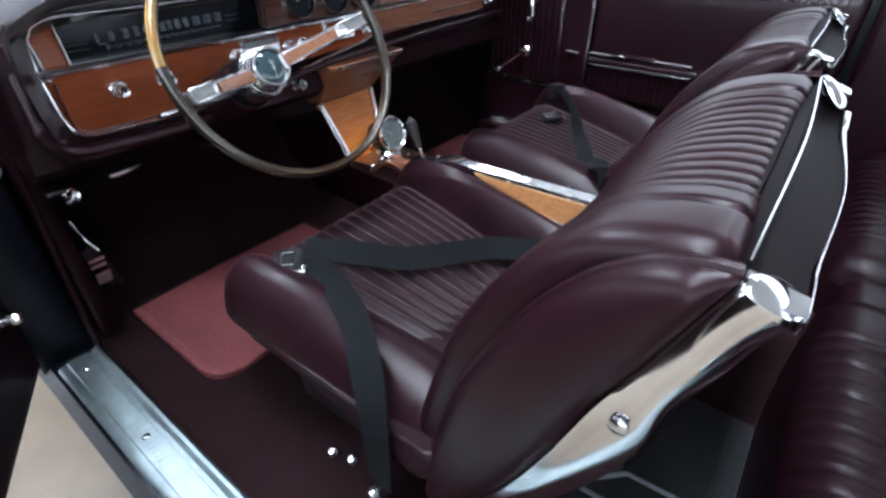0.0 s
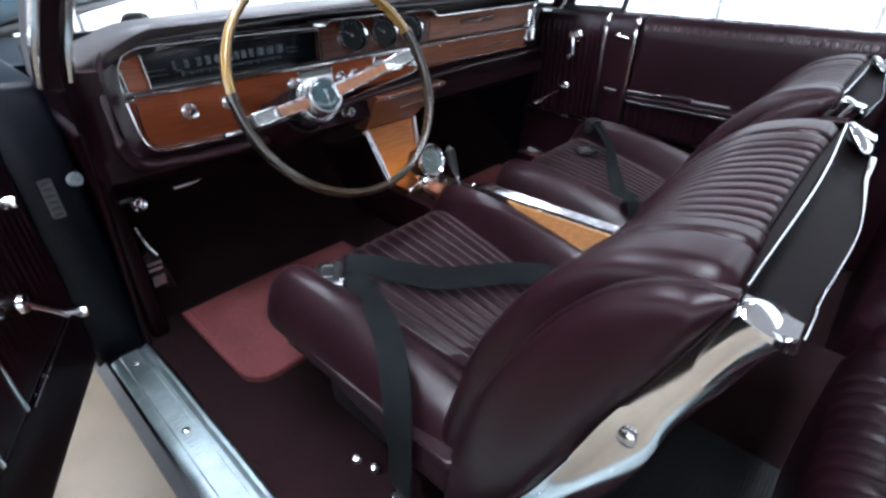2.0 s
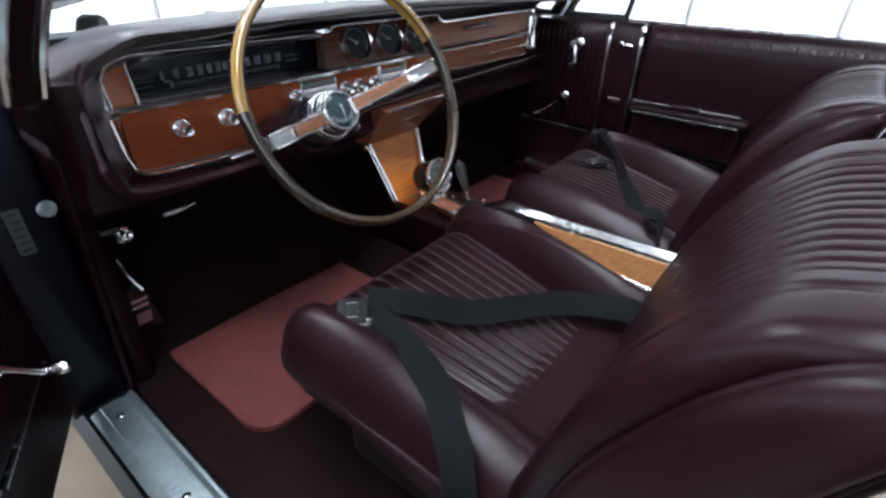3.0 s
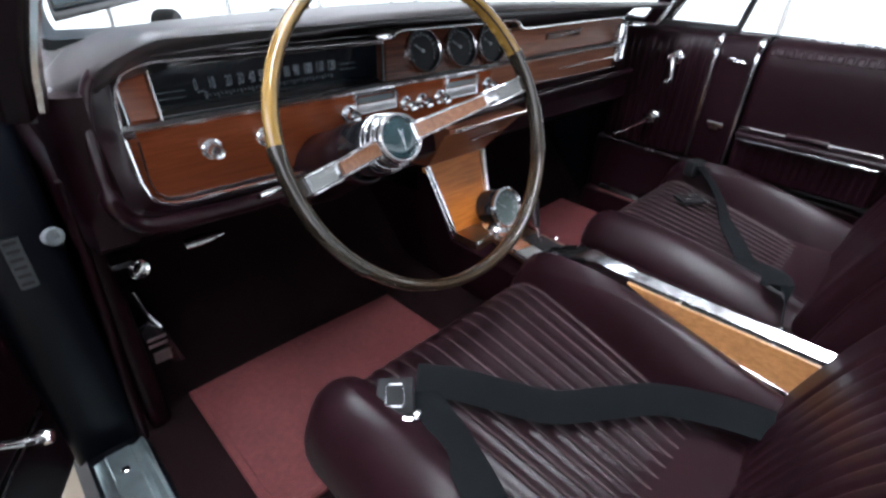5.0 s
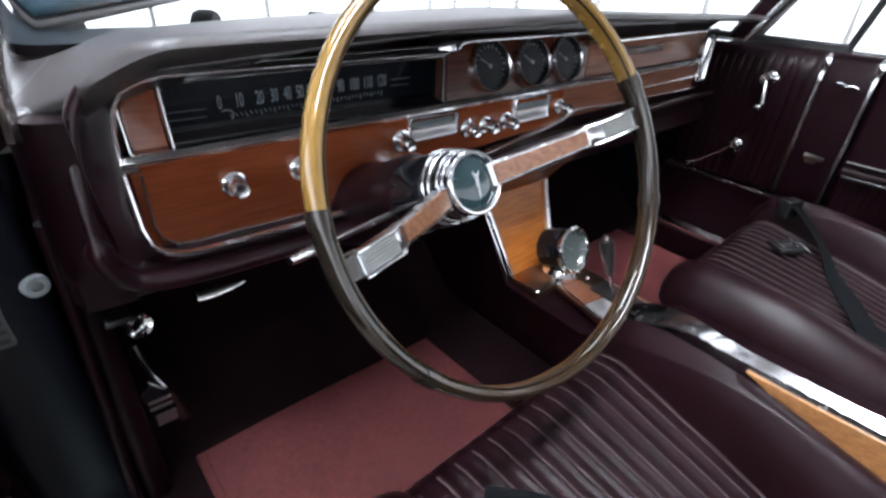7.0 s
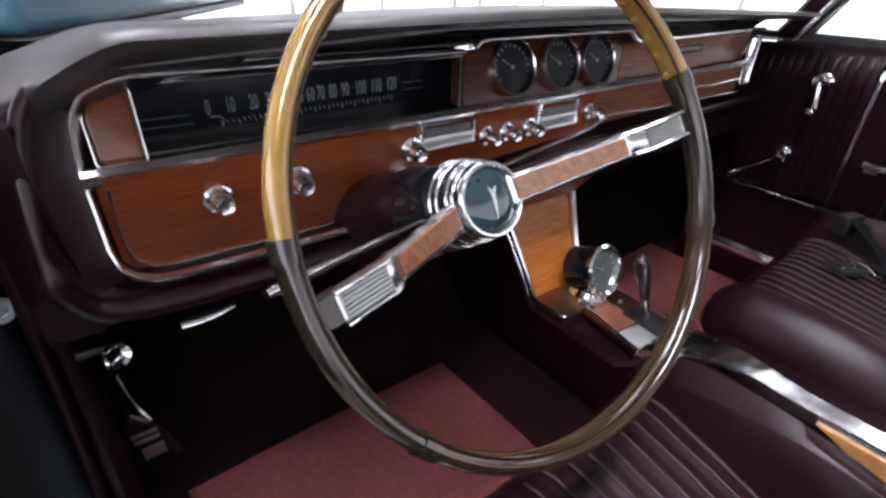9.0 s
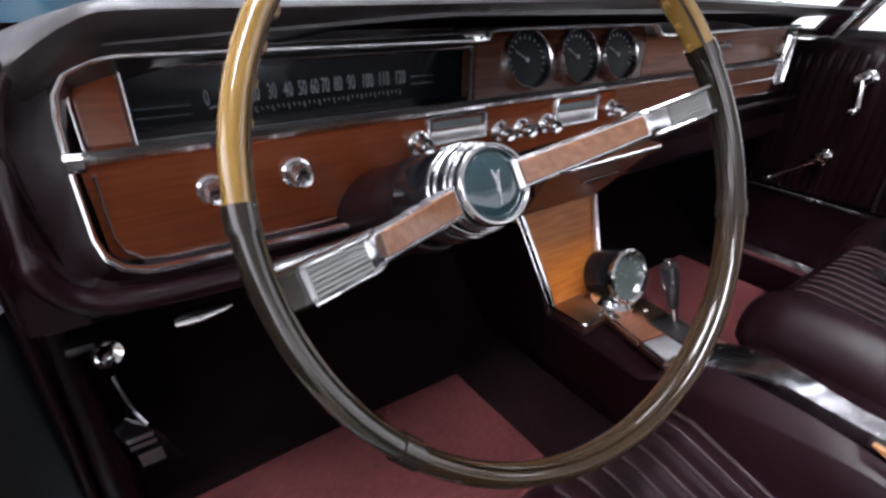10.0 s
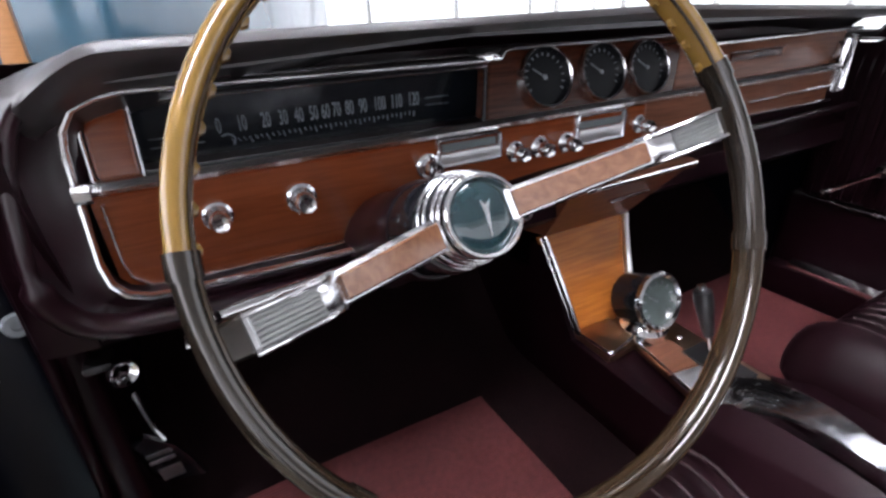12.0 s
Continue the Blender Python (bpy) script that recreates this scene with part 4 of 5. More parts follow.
    # knobs
    def knob(x, z, r, lab, cup=True):
        m = axis((0, 0, 0), (0, -1, 0))
        bm = bmesh.new()
        if cup:
            lathe(bm, [(r * 1.5, 0), (r * 1.5, 0.004), (r * 1.25, 0.006), (r * 1.15, 0.002), (r * 0.5, 0.002), (r * 0.5, 0.010), (r, 0.013), (r, 0.026), (r * 0.8, 0.029), (r * 0.4, 0.027), (0, 0.027)], m, 28)
        else:
            lathe(bm, [(r * 0.6, 0), (r * 0.6, 0.010), (r, 0.012), (r, 0.024), (r * 0.85, 0.026), (0, 0.026)], m, 24)
        k = part("knob", bm, MOULD, t, lab)
        move(k, Matrix.Translation(set_back((x, 0.006, z), lower)))
        return k
    knob(-0.590, 0.855, 0.0100, "chrome headlamp knob in a dished ring")
    knob(-0.506, 0.857, 0.0110, "chrome cigar lighter in a dished ring")
    knob(-0.353, 0.866, 0.0105, "chrome radio knob in a dished ring")
    for x in (-0.224, -0.184, -0.136):
        knob(x, 0.864, 0.0095, "small chrome control knob")
    knob(0.008, 0.871, 0.009, "chrome ring knob")
    # slide controls
    for x0, x1, z0, z1 in ((-0.339, -0.250, 0.862, 0.894), (-0.118, -0.028, 0.857, 0.897)):
        bm = bmesh.new()
        band(bm, rounded(x0, x1, z0, z1, 0.003, 2), 0.006, 0.005, 0.008)
        u = fpart("slide_control", bm, MOULD, t, "chrome framed slide control")
        bm = bmesh.new()
        box(bm, (x0 + 0.002, 0.000, z0 + 0.002), (x1 - 0.002, 0.008, (z0 + z1) / 2 - 0.001), 0.001)
        fpart("slide_face", bm, BRUSHED, u, "dull silver face")
        for k in range(3):
            z = (z0 + z1) / 2 + 0.002 + 0.0032 * k
            bm = bmesh.new()
            box(bm, (x0 + 0.006, 0.001, z), (x1 - 0.006, 0.008, z + 0.0018))
            fpart("slide_slot", bm, ALU, u)
    # under-dash bits
    bm = bmesh.new()
    loops = []
    for k in range(9):
        x = -0.652 + 0.062 * k / 8
        w = 0.4 + 0.6 * math.sin(math.pi * min(1, k / 8 * 0.8 + 0.2))
        loops.append([Vector((x, 0.045 + y * w, 0.697 + z * w + 0.002 * k / 8)) for y, z in disc(0.014, 10, 0.010)])
    rings(bm, loops)
    part("hood_release", bm, CHROME, t, "small chrome release handle under the dash")
    m = axis((-0.206, 0.018, 0.774), (-0.1, -1, 0.15))
    bm = bmesh.new()
    lathe(bm, [(0.016, 0), (0.016, 0.006), (0.0125, 0.010), (0.0125, 0.026), (0.010, 0.030), (0.0, 0.030)], m, 24)
    ig = part("ignition_switch", bm, CHROME_D, t, "round chrome ignition switch")
    bm = bmesh.new()
    box(bm, (-0.0015, -0.008, 0.030), (0.0015, 0.008, 0.034), 0.0006, 1, m)
    part("key_slot", bm, BLACK, ig)
    return t




dashboard()


# ---- kick panel, door hinge pillar details ----
def kick_panel():
    t = thing("kick_panel", "dark maroon kick panel beside the pedals", "kick panel", (-0.75, 0.2, 0.335))
    bm = bmesh.new()
    box(bm, (-0.03, -0.13, 0.0), (0.004, 0.28, 0.50), 0.012, 3)
    part("panel", bm, LEATHER_D, t)
    bm = bmesh.new()
    pts = spline([(-0.022, -0.155, 0.505), (-0.026, -0.145, 0.38), (-0.035, -0.13, 0.20), (-0.045, -0.125, -0.005)], 14)
    tube(bm, pts, 0.007, 10)
    part("windlace", bm, LEATHER_D, t, "rolled maroon windlace along the door opening")
    bm = bmesh.new()
    pts = spline([(-0.012, -0.166, 0.505), (-0.005, -0.14, 0.45), (0.0, -0.128, 0.40)], 8)
    tube(bm, pts, 0.004, 8)
    lathe(bm, [(0.0, -0.003), (0.006, -0.002), (0.006, 0.004), (0.0, 0.007)], axis((-0.012, -0.168, 0.506), (0.3, -1, 0)), 12)
    part("trim_strip", bm, CHROME_D, t, "thin worn metal strip with a round end")
    bm = bmesh.new()
    lathe(bm, [(0.006, -0.032), (0.006, 0.010), (0.015, 0.012), (0.0165, 0.018), (0.0145, 0.022), (0.0105, 0.019), (0.0095, 0.012), (0.0, 0.011)], axis((0.022, -0.133, 0.341), (0.5, -1, 0.15)), 24)
    part("vent_knob", bm, CHROME, t, "round chrome vent knob")
    bm = bmesh.new()
    box(bm, (-0.004, -0.15, 0.352), (0.024, -0.115, 0.362), 0.003)
    part("knob_bracket", bm, BLACK, t)
    # parking brake pedal
    p = thing("parking_brake_pedal", "black parking brake pedal with a printed plate on the kick panel", "pedal", (-0.735, 0.10, 0.50))
    bm = bmesh.new()
    tube(bm, spline([(0.004, 0.015, 0.105), (0.012, 0.0, 0.06), (0.022, -0.01, 0.035)], 8), 0.004, 8)
    part("arm", bm, CHROME_D, p, "thin metal arm")
    bm = bmesh.new()
    f = lambda x, y, z: Vector((x, y * 0.9 - 0.35 * z, z))
    plate(bm, [(-0.012, 0.05), (-0.010, -0.03), (0.0, -0.062), (0.052, -0.085), (0.040, -0.02), (0.030, 0.02), (0.004, 0.062)], -0.006, 0.006, 0.003, f)
    part("pedal_pad", bm, GLOSSBLACK, p, "glossy black pedal pad")
    for x0, x1, z0, z1 in ((0.000, 0.028, -0.054, -0.022), (-0.004, 0.026, -0.004, 0.004), (-0.004, 0.026, 0.014, 0.022)):
        bm = bmesh.new()
        plate(bm, rounded(x0, x1, z0, z1, 0.001, 2), -0.0075, -0.006, 0.0, f)
        part("plate_bar", bm, BRUSHED, p, "silver bar standing for worn print")
    # pillar bolt and tag
    b = thing("door_striker_bolt", "round pale striker bolt on the hinge pillar", "bolt", (-0.80, 0.10, 0.745))
    bm = bmesh.new()
    lathe(bm, [(0.014, -0.006), (0.014, 0.003), (0.012, 0.006), (0.006, 0.006), (0.005, 0.002), (0.0, 0.002)], axis((0, 0, 0), (0.35, -1, 0.1)), 24)
    part("bolt_head", bm, NUMERAL, b)
    g = thing("data_plate", "small tarnished data plate with unreadable print", "plate", (-0.847, 0.096, 0.72))
    bm = bmesh.new()
    plate(bm, rounded(-0.011, 0.011, -0.040, 0.040, 0.003, 2), -0.002, 0.004, 0.0)
    part("plate_sheet", bm, TARNISH, g)
    bm = bmesh.new()
    for k in range(6):
        box(bm, (-0.008, -0.003, -0.034 + 0.013 * k), (0.007, -0.001, -0.029 + 0.013 * k))
    part("print_bars", bm, BLACK, g)


kick_panel()


# ---- doors ----
def crank(parent, s, lx, ly, z, ang, length, name, lab):
    """A chrome handle on a boss, its arm turned by ang degrees in the panel's plane."""
    bm = bmesh.new()
    m = Matrix.Translation((s * lx, ly, z)) @ Matrix.Rotation(radians(90 * s), 4, "Y")
    lathe(bm, [(0.019, 0), (0.019, 0.006), (0.014, 0.010), (0.012, 0.028), (0.016, 0.034), (0.014, 0.040), (0.0, 0.042)], m, 24)
    h = part(name, bm, CHROME, parent, lab)
    d = Vector((0, math.cos(radians(ang)), math.sin(radians(ang))))
    a = Vector((s * (lx + 0.034), ly, z))
    bm = bmesh.new()
    pts = spline([a, a + d * length * 0.5 + Vector((s * 0.006, 0, 0)), a + d * length + Vector((s * 0.012, 0, 0))], 9)
    tube(bm, pts, 0.0065, 10, scales=[1.3, 1.1, 0.9, 0.8, 0.8, 0.8, 0.9, 1.0, 1.1])
    part("handle_arm", bm, CHROME, h)
    bm = bmesh.new()
    m2 = Matrix.Translation(pts[-1]) @ Matrix.Rotation(radians(90 * s), 4, "Y")
    lathe(bm, [(0.0, -0.008), (0.007, -0.006), (0.008, 0.008), (0.010, 0.022), (0.008, 0.030), (0.0, 0.032)], m2, 16)
    part("handle_knob", bm, CHROME, h)
    return h


def car_door(s, m, label, dz=0.0):
    """s: +1 where the cabin lies towards +x of the hinge, -1 where it lies towards -x."""
    t = tagged(move(new("door_1" if s > 0 else "door_2"), m), label, "car door", "car doors", "structure")
    D = 0.105 if s > 0 else 0.145

    def V(lx, ly, z):
        return Vector((s * lx, ly, z))

    bm = bmesh.new()
    sec = [(0.0, 0.36), (0.012, 0.33), (0.07, 0.33), (0.08, 0.36), (0.08, 0.93), (0.06, 0.952), (0.01, 0.95), (-0.01, 0.8), (-0.02, 0.6)]
    loops = []
    for ly, k in ((-0.02, 0.14), (-0.05, 0.05), (-0.12, 0.0), (-1.20, 0.0), (-1.24, 0.03)):
        loops.append([V(x, ly, max(z, 0.33 + k) if z < 0.6 else z) for x, z in sec])
    rings(bm, loops)
    part("door_shell", bm, PAINT, t, "dark painted door shell")
    # lower panel
    bm = bmesh.new()
    cushion(bm, -1.18, -0.07, 0.345, 0.600 + dz, lambda y, z: D - 0.012, 0.07, 0.02, 30, 8, lambda y, z, h: V(h, y, z))
    part("lower_panel", bm, LEATHER_D, t, "plain dark maroon lower panel")
    if s < 0:
        bm = bmesh.new()
        sweep(bm, [V(D - 0.012, -0.665, 0.578), V(D - 0.008, -0.70, 0.576), V(D - 0.008, -0.860, 0.572)], slab(0.014, 0.010, 0.004), (s, 0, 0))
        part("kick_strip", bm, CHROME, t, "short bright strip low on the door")
    # upper panel with a rolled top
    bm = bmesh.new()
    def roll(y, z):
        return D - max(0, (z - 0.90)) ** 2 * 12
    cushion(bm, -1.18, -0.50, 0.602 + dz, 0.955, roll, 0.07, 0.02, 30, 14, lambda y, z, h: V(h, y, z))
    part("upper_panel", bm, LEATHER_D, t, "smooth maroon upper panel")
    bm = bmesh.new()
    cushion(bm, -0.492, -0.390, 0.602 + dz, 0.955, lambda y, z: roll(y, z) + 0.002, 0.07, 0.012, 8, 14, lambda y, z, h: V(h, y, z))
    part("centre_panel", bm, LEATHER_D, t, "plain panel between two bright strips")
    bm = bmesh.new()
    def pleat(y, z):
        return roll(y, z) - 0.0035 * (abs(math.sin(math.pi * (y + 0.06) / 0.0215)) < 0.35) * (0.60 < z < 0.925)
    cushion(bm, -0.388, -0.10, 0.602 + dz, 0.955, pleat, 0.07, 0.014, 90, 12, lambda y, z, h: V(h, y, z))
    part("pleated_panel", bm, LEATHER_D, t, "maroon vertically pleated front panel")
    for ly in (-0.389, -0.493):
        bm = bmesh.new()
        pts = [V(D - 0.001, ly, 0.605 + dz), V(D + 0.001, ly, 0.75), V(D + 0.001, ly + 0.001, 0.89), V(D - 0.004, ly + 0.002, 0.925), V(D - 0.022, ly + 0.003, 0.952)]
        sweep(bm, pts, slab(0.009, 0.006, 0.002), (s, 0, 0))
        st = part("strip", bm, MOULD, t, "narrow bright vertical strip")
        bm = bmesh.new()
        box(bm, (-0.007, -0.008, -0.016), (0.007, 0.008, 0.016), 0.004)
        cap = part("strip_cap", bm, CHROME, st, "pointed chrome cap")
        move(cap, Matrix.Translation(V(D - 0.004, ly, 0.932)))
    # stitched line of small tufts under the roll
    bm = bmesh.new()
    for k in range(30):
        ly = -0.52 - 0.021 * k
        cushion(bm, ly - 0.008, ly + 0.008, 0.915, 0.934, lambda y, z: roll(y, z) + 0.0025, D - 0.014, 0.004, 2, 2, lambda y, z, h: V(h, y, z))
    part("tufted_edge", bm, LEATHER, t, "row of small tufts under the top roll")
    # belt line moulding
    bm = bmesh.new()
    bar(bm, V(0.074, -0.03, 0.957), V(0.074, -1.20, 0.957), 0.012, 0.007, (0, 0, 1), 0.002)
    part("belt_moulding", bm, CHROME_D, t, "thin bright moulding along the window sill")
    # lower trim line
    bm = bmesh.new()
    bar(bm, V(D - 0.004, -0.12, 0.600 + dz), V(D - 0.004, -0.37, 0.592 + dz), 0.006, 0.007, (s, 0, 0))
    part("lower_moulding", bm, CHROME_D, t)
    bm = bmesh.new()
    bar(bm, V(D - 0.002, -0.685, 0.581), V(D - 0.002, -0.83, 0.581), 0.012, 0.012, (s, 0, 0), 0.003)
    part("reflector", bm, CHROME, t, "bright chrome bar low on the door")
    # armrest
    bm = bmesh.new()
    cushion(bm, -0.85, -0.515, 0.60, 0.705, lambda y, z: D + 0.028 - 0.004 * (abs(math.sin(math.pi * y / 0.018)) < 0.4) * (z < 0.69), 0.09, 0.012, 60, 8, lambda y, z, h: V(h, y, z))
    arm = part("armrest", bm, LEATHER_D, t, "pleated maroon armrest")
    bm = bmesh.new()
    cushion(bm, -0.86, -0.51, 0.704, 0.724, lambda y, z: D + 0.045, 0.09, 0.009, 20, 3, lambda y, z, h: V(h, y, z))
    part("armrest_top", bm, LEATHER_D, arm, "padded armrest top")
    bm = bmesh.new()
    bar(bm, V(D + 0.044, -0.52, 0.703), V(D + 0.044, -0.835, 0.703), 0.005, 0.005, (s, 0, 0))
    part("armrest_moulding", bm, CHROME_D, arm)
    for y0, y1 in ((-0.515, -0.628), (-0.722, -0.832)):
        bm = bmesh.new()
        bar(bm, V(D + 0.030, y0, 0.733), V(D + 0.030, y1, 0.732), 0.010, 0.012, (s, 0, 0), 0.003)
        part("pull_end", bm, CHROME, arm, "bright chrome pull end")
    bm = bmesh.new()
    tube(bm, [V(D + 0.026, -0.628, 0.733), V(D + 0.030, -0.675, 0.736), V(D + 0.026, -0.722, 0.733)], 0.009, 10)
    part("pull_strap", bm, LEATHER_D, arm)
    # latch handle and badge between the strips
    bm = bmesh.new()
    bar(bm, V(D + 0.012, -0.425, 0.722), V(D + 0.012, -0.468, 0.720), 0.014, 0.010, (s, 0, 0), 0.003)
    bar(bm, V(D + 0.006, -0.43, 0.714), V(D + 0.006, -0.455, 0.713), 0.020, 0.012, (s, 0, 0), 0.003)
    part("latch_handle", bm, CHROME, t, "small chrome latch handle")
    bm = bmesh.new()
    tube(bm, spline([V(D + 0.003, -0.425, 0.893), V(D + 0.004, -0.435, 0.897), V(D + 0.004, -0.445, 0.890), V(D + 0.004, -0.458, 0.893), V(D + 0.003, -0.470, 0.888)], 14), 0.0022, 6)
    part("script_badge", bm, CHROME_D, t, "small bright script badge, unreadable")
    crank(t, s, D, -0.288, 0.880, -103, 0.062, "vent_crank", "chrome vent window crank")
    if s > 0:
        crank(t, s, D, -0.332, 0.672, -46, 0.120, "window_crank", "chrome window crank")
    else:
        crank(t, s, D, -0.262, 0.702, -38, 0.105, "window_crank", "chrome window crank")
    return t


car_door(-1, pose(0.86, 0.17, 0), "closed maroon passenger door with pleats and chrome strips")
car_door(1, pose(-0.94, 0.195, 0, 0, 0, -26), "driver's door standing open, maroon trim with chrome cranks", dz=-0.09)


def vent_window():
    t = thing("vent_window", "black framed triangular vent window beside the windshield", "window", (0.78, 0.0, 0.955))
    bm = bmesh.new()
    sweep(bm, [(0, 0.10, 0.006), (0, -0.24, 0.006)], slab(0.022, 0.022, 0.004), (0, 0, 1))
    part("lower_rail", bm, BLACK, t)
    bm = bmesh.new()
    sweep(bm, [(0, -0.235, 0.0), (-0.06, -0.33, 0.36)], slab(0.020, 0.016, 0.004), (0, 1, 0))
    part("division_bar", bm, BLACK, t)
    bm = bmesh.new()
    rings(bm, [[Vector(p) for p in ((-0.001, 0.03, 0.012), (-0.001, -0.23, 0.012), (-0.058, -0.32, 0.34), (-0.05, -0.22, 0.34))], [Vector(p) for p in ((0.002, 0.03, 0.012), (0.002, -0.23, 0.012), (-0.055, -0.32, 0.34), (-0.047, -0.22, 0.34))]])
    ob = part("pane", bm, GLASS, t)
    ob.visible_shadow = False


vent_window()


# ---- front seats ----
FRONT = [(-0.690, 0.455), (-0.700, 0.53), (-0.730, 0.65), (-0.765, 0.755), (-0.815, 0.845), (-0.872, 0.908), (-0.922, 0.931), (-0.958, 0.937), (-0.986, 0.934)]
EDGE = [(-0.735, 0.455), (-0.748, 0.56), (-0.783, 0.696), (-0.843, 0.82), (-0.886, 0.883), (-0.921, 0.915), (-0.953, 0.930), (-0.981, 0.934)]
INNER = [(-0.79, 0.455), (-0.852, 0.575), (-0.897, 0.69), (-0.923, 0.77), (-0.945, 0.825), (-0.960, 0.865), (-0.972, 0.90), (-0.984, 0.930)]
OUTER = [(-0.812, 0.436), (-0.878, 0.536), (-0.930, 0.648), (-0.964, 0.734), (-0.976, 0.80), (-0.995, 0.855), (-1.008, 0.895), (-1.020, 0.920)]
HW = 0.265


def rib(x, half, pitch, deep):
    """The height of a row of stuffed pleats across x."""
    if abs(x) > half:
        return 0.0
    f = ((x + half) / pitch) % 1.0
    return -deep * (1 - math.sin(math.pi * f)) ** 2.2


def bucket_seat(m, label):
    t = tagged(move(new("bucket_seat"), m), label, "car seat", "front bucket seats")
    # seat base
    bm = bmesh.new()
    box(bm, (-0.215, -0.72, 0.335), (0.215, -0.38, 0.50), 0.02, 3)
    part("seat_base", bm, BLACK, t, "dark seat frame on the floor")
    # cushion
    def field(y):
        """Half the width of the pleated field."""
        return max(0.138, min(0.180, 0.156 + 0.030 * (y + 0.52) / 0.235))

    def top(x, y):
        k = (y + 0.52) / 0.235
        z = 0.566 + 0.044 * k - 0.008 * k * k
        a = abs(x - 0.02)
        w = field(y)
        v = max(0.0, (a - w) / ((0.252 if x > 0 else 0.292) - w))
        rise = 1 - (1 - min(1.0, v / 0.5)) ** 2
        fall = max(0.0, (v - 0.4) / 0.6) ** 2
        z += (0.088 - 0.036 * max(0.0, k) ** 2) * (1.0 if x > 0 else 0.66) * (rise - 0.55 * fall)
        z -= 0.006 * math.exp(-((a - w) / 0.006) ** 2)
        if a < w:
            f = ((x - 0.02) / w * 6.5 + 0.5) % 1.0 - 0.5
            z -= 0.0011 * math.cos(2 * math.pi * f)
        return z
    bm = bmesh.new()
    cushion(bm, -0.276, 0.276, -0.78, -0.264, top, 0.545, 0.066, 220, 40)
    part("cushion", bm, LEATHER, t, "maroon leather cushion with fore-and-aft pleats", 70)
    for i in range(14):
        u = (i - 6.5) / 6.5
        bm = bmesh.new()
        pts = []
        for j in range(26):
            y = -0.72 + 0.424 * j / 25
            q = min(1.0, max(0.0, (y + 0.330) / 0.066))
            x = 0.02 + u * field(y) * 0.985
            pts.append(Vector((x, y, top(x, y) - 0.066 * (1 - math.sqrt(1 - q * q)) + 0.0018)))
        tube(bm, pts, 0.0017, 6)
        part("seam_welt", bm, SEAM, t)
    bm = bmesh.new()
    cushion(bm, -0.256, 0.256, -0.74, -0.292, lambda x, y: 0.470 + 0.066 * max(0.0, min(1.0, (abs(x) - 0.20) / 0.04)) if y < -0.34 else 0.536, 0.492, 0.045, 30, 30)
    part("cushion_skirt", bm, LEATHER, t, "maroon leather skirt below the welt", 70)
    for dz, nm in ((0.556, "welt"), (0.548, "welt")):
        bm = bmesh.new()
        ring = [(x, y) for x, y in rounded(-0.271, 0.271, -0.75, -0.270, (0.01, 0.01, 0.066, 0.066), 8)]
        tube(bm, [Vector((x, y, dz - 0.010 + 0.016 * (y + 0.52))) for x, y in ring], 0.0045, 8, True)
        part(nm, bm, LEATHER, t, "raised welt round the cushion")
    # backrest
    bm = bmesh.new()
    crv = spline([(0, a, b) for a, b in FRONT], 60)
    acc = [0.0]
    for a, b in zip(crv, crv[1:]):
        acc.append(acc[-1] + (b - a).length)
    total = acc[-1]

    def place(x, s, h):
        s = max(0, min(total, s))
        i = 0
        while i < len(acc) - 2 and acc[i + 1] < s:
            i += 1
        f = (s - acc[i]) / (acc[i + 1] - acc[i])
        p = crv[i].lerp(crv[i + 1], f)
        d = (crv[min(i + 2, len(crv) - 1)] - crv[max(i - 1, 0)]).normalized()
        nrm = Vector((0, d.z, -d.y))
        return Vector((x, 0, 0)) + p + nrm * h

    def face(x, s):
        a = abs(x)
        h = -0.012 * math.exp(-(a / 0.16) ** 4)
        h -= 0.006 * math.exp(-((a - 0.176) / 0.005) ** 2)
        h += rib(x, 0.143, 0.026, 0.0038)
        return h

    cushion(bm, -HW + 0.014, HW - 0.014, 0.0, total, face, -0.05, 0.022, 150, 48, place)
    part("backrest", bm, LEATHER, t, "pleated maroon leather backrest", 70)
    # core behind the face, the dark rear shell
    bm = bmesh.new()
    sec = [(-0.745, 0.46), (-0.80, 0.68), (-0.86, 0.82), (-0.93, 0.905), (-0.970, 0.925), (-0.984, 0.905), (-0.990, 0.880), (-0.980, 0.84), (-0.915, 0.70), (-0.835, 0.54), (-0.79, 0.46)]
    loops = []
    for x, k in ((-HW + 0.018, 0.0), (-HW + 0.03, 0.0), (-0.1, 0.004), (0.1, 0.004), (HW - 0.03, 0.0), (HW - 0.018, 0.0)):
        loops.append([Vector((x, y - k, z)) for y, z in sec])
    rings(bm, loops)
    part("rear_shell", bm, DARK_BACK, t, "dark rear shell of the backrest")
    # bead along the top
    bm = bmesh.new()
    tube(bm, spline([(-HW + 0.02, -0.984, 0.9345), (0, -0.990, 0.937), (HW - 0.02, -0.984, 0.9345)], 14), 0.0009, 8)
    part("chrome_bead", bm, CHROME, t, "thin chrome bead along the top edge")
    for s in (-1, 1):
        # padded side panel
        bm = bmesh.new()
        n, k = 40, 12
        A = spline([(0, a, b) for a, b in EDGE], n)
        B = spline([(0, a, b) for a, b in INNER], n)
        grid = []
        for i in range(n):
            row = []
            for j in range(k + 1):
                w = j / k
                p = A[i].lerp(B[i], w)
                v = i / (n - 1)
                bul = 0.020 * (max(0.0, 4 * w * (1 - w)) ** 0.6) * min(1, (1 - v) * 6 + 0.15) + 0.004
                row.append(bm.verts.new((s * (HW - 0.008 + bul), p.y, p.z)))
            grid.append(row)
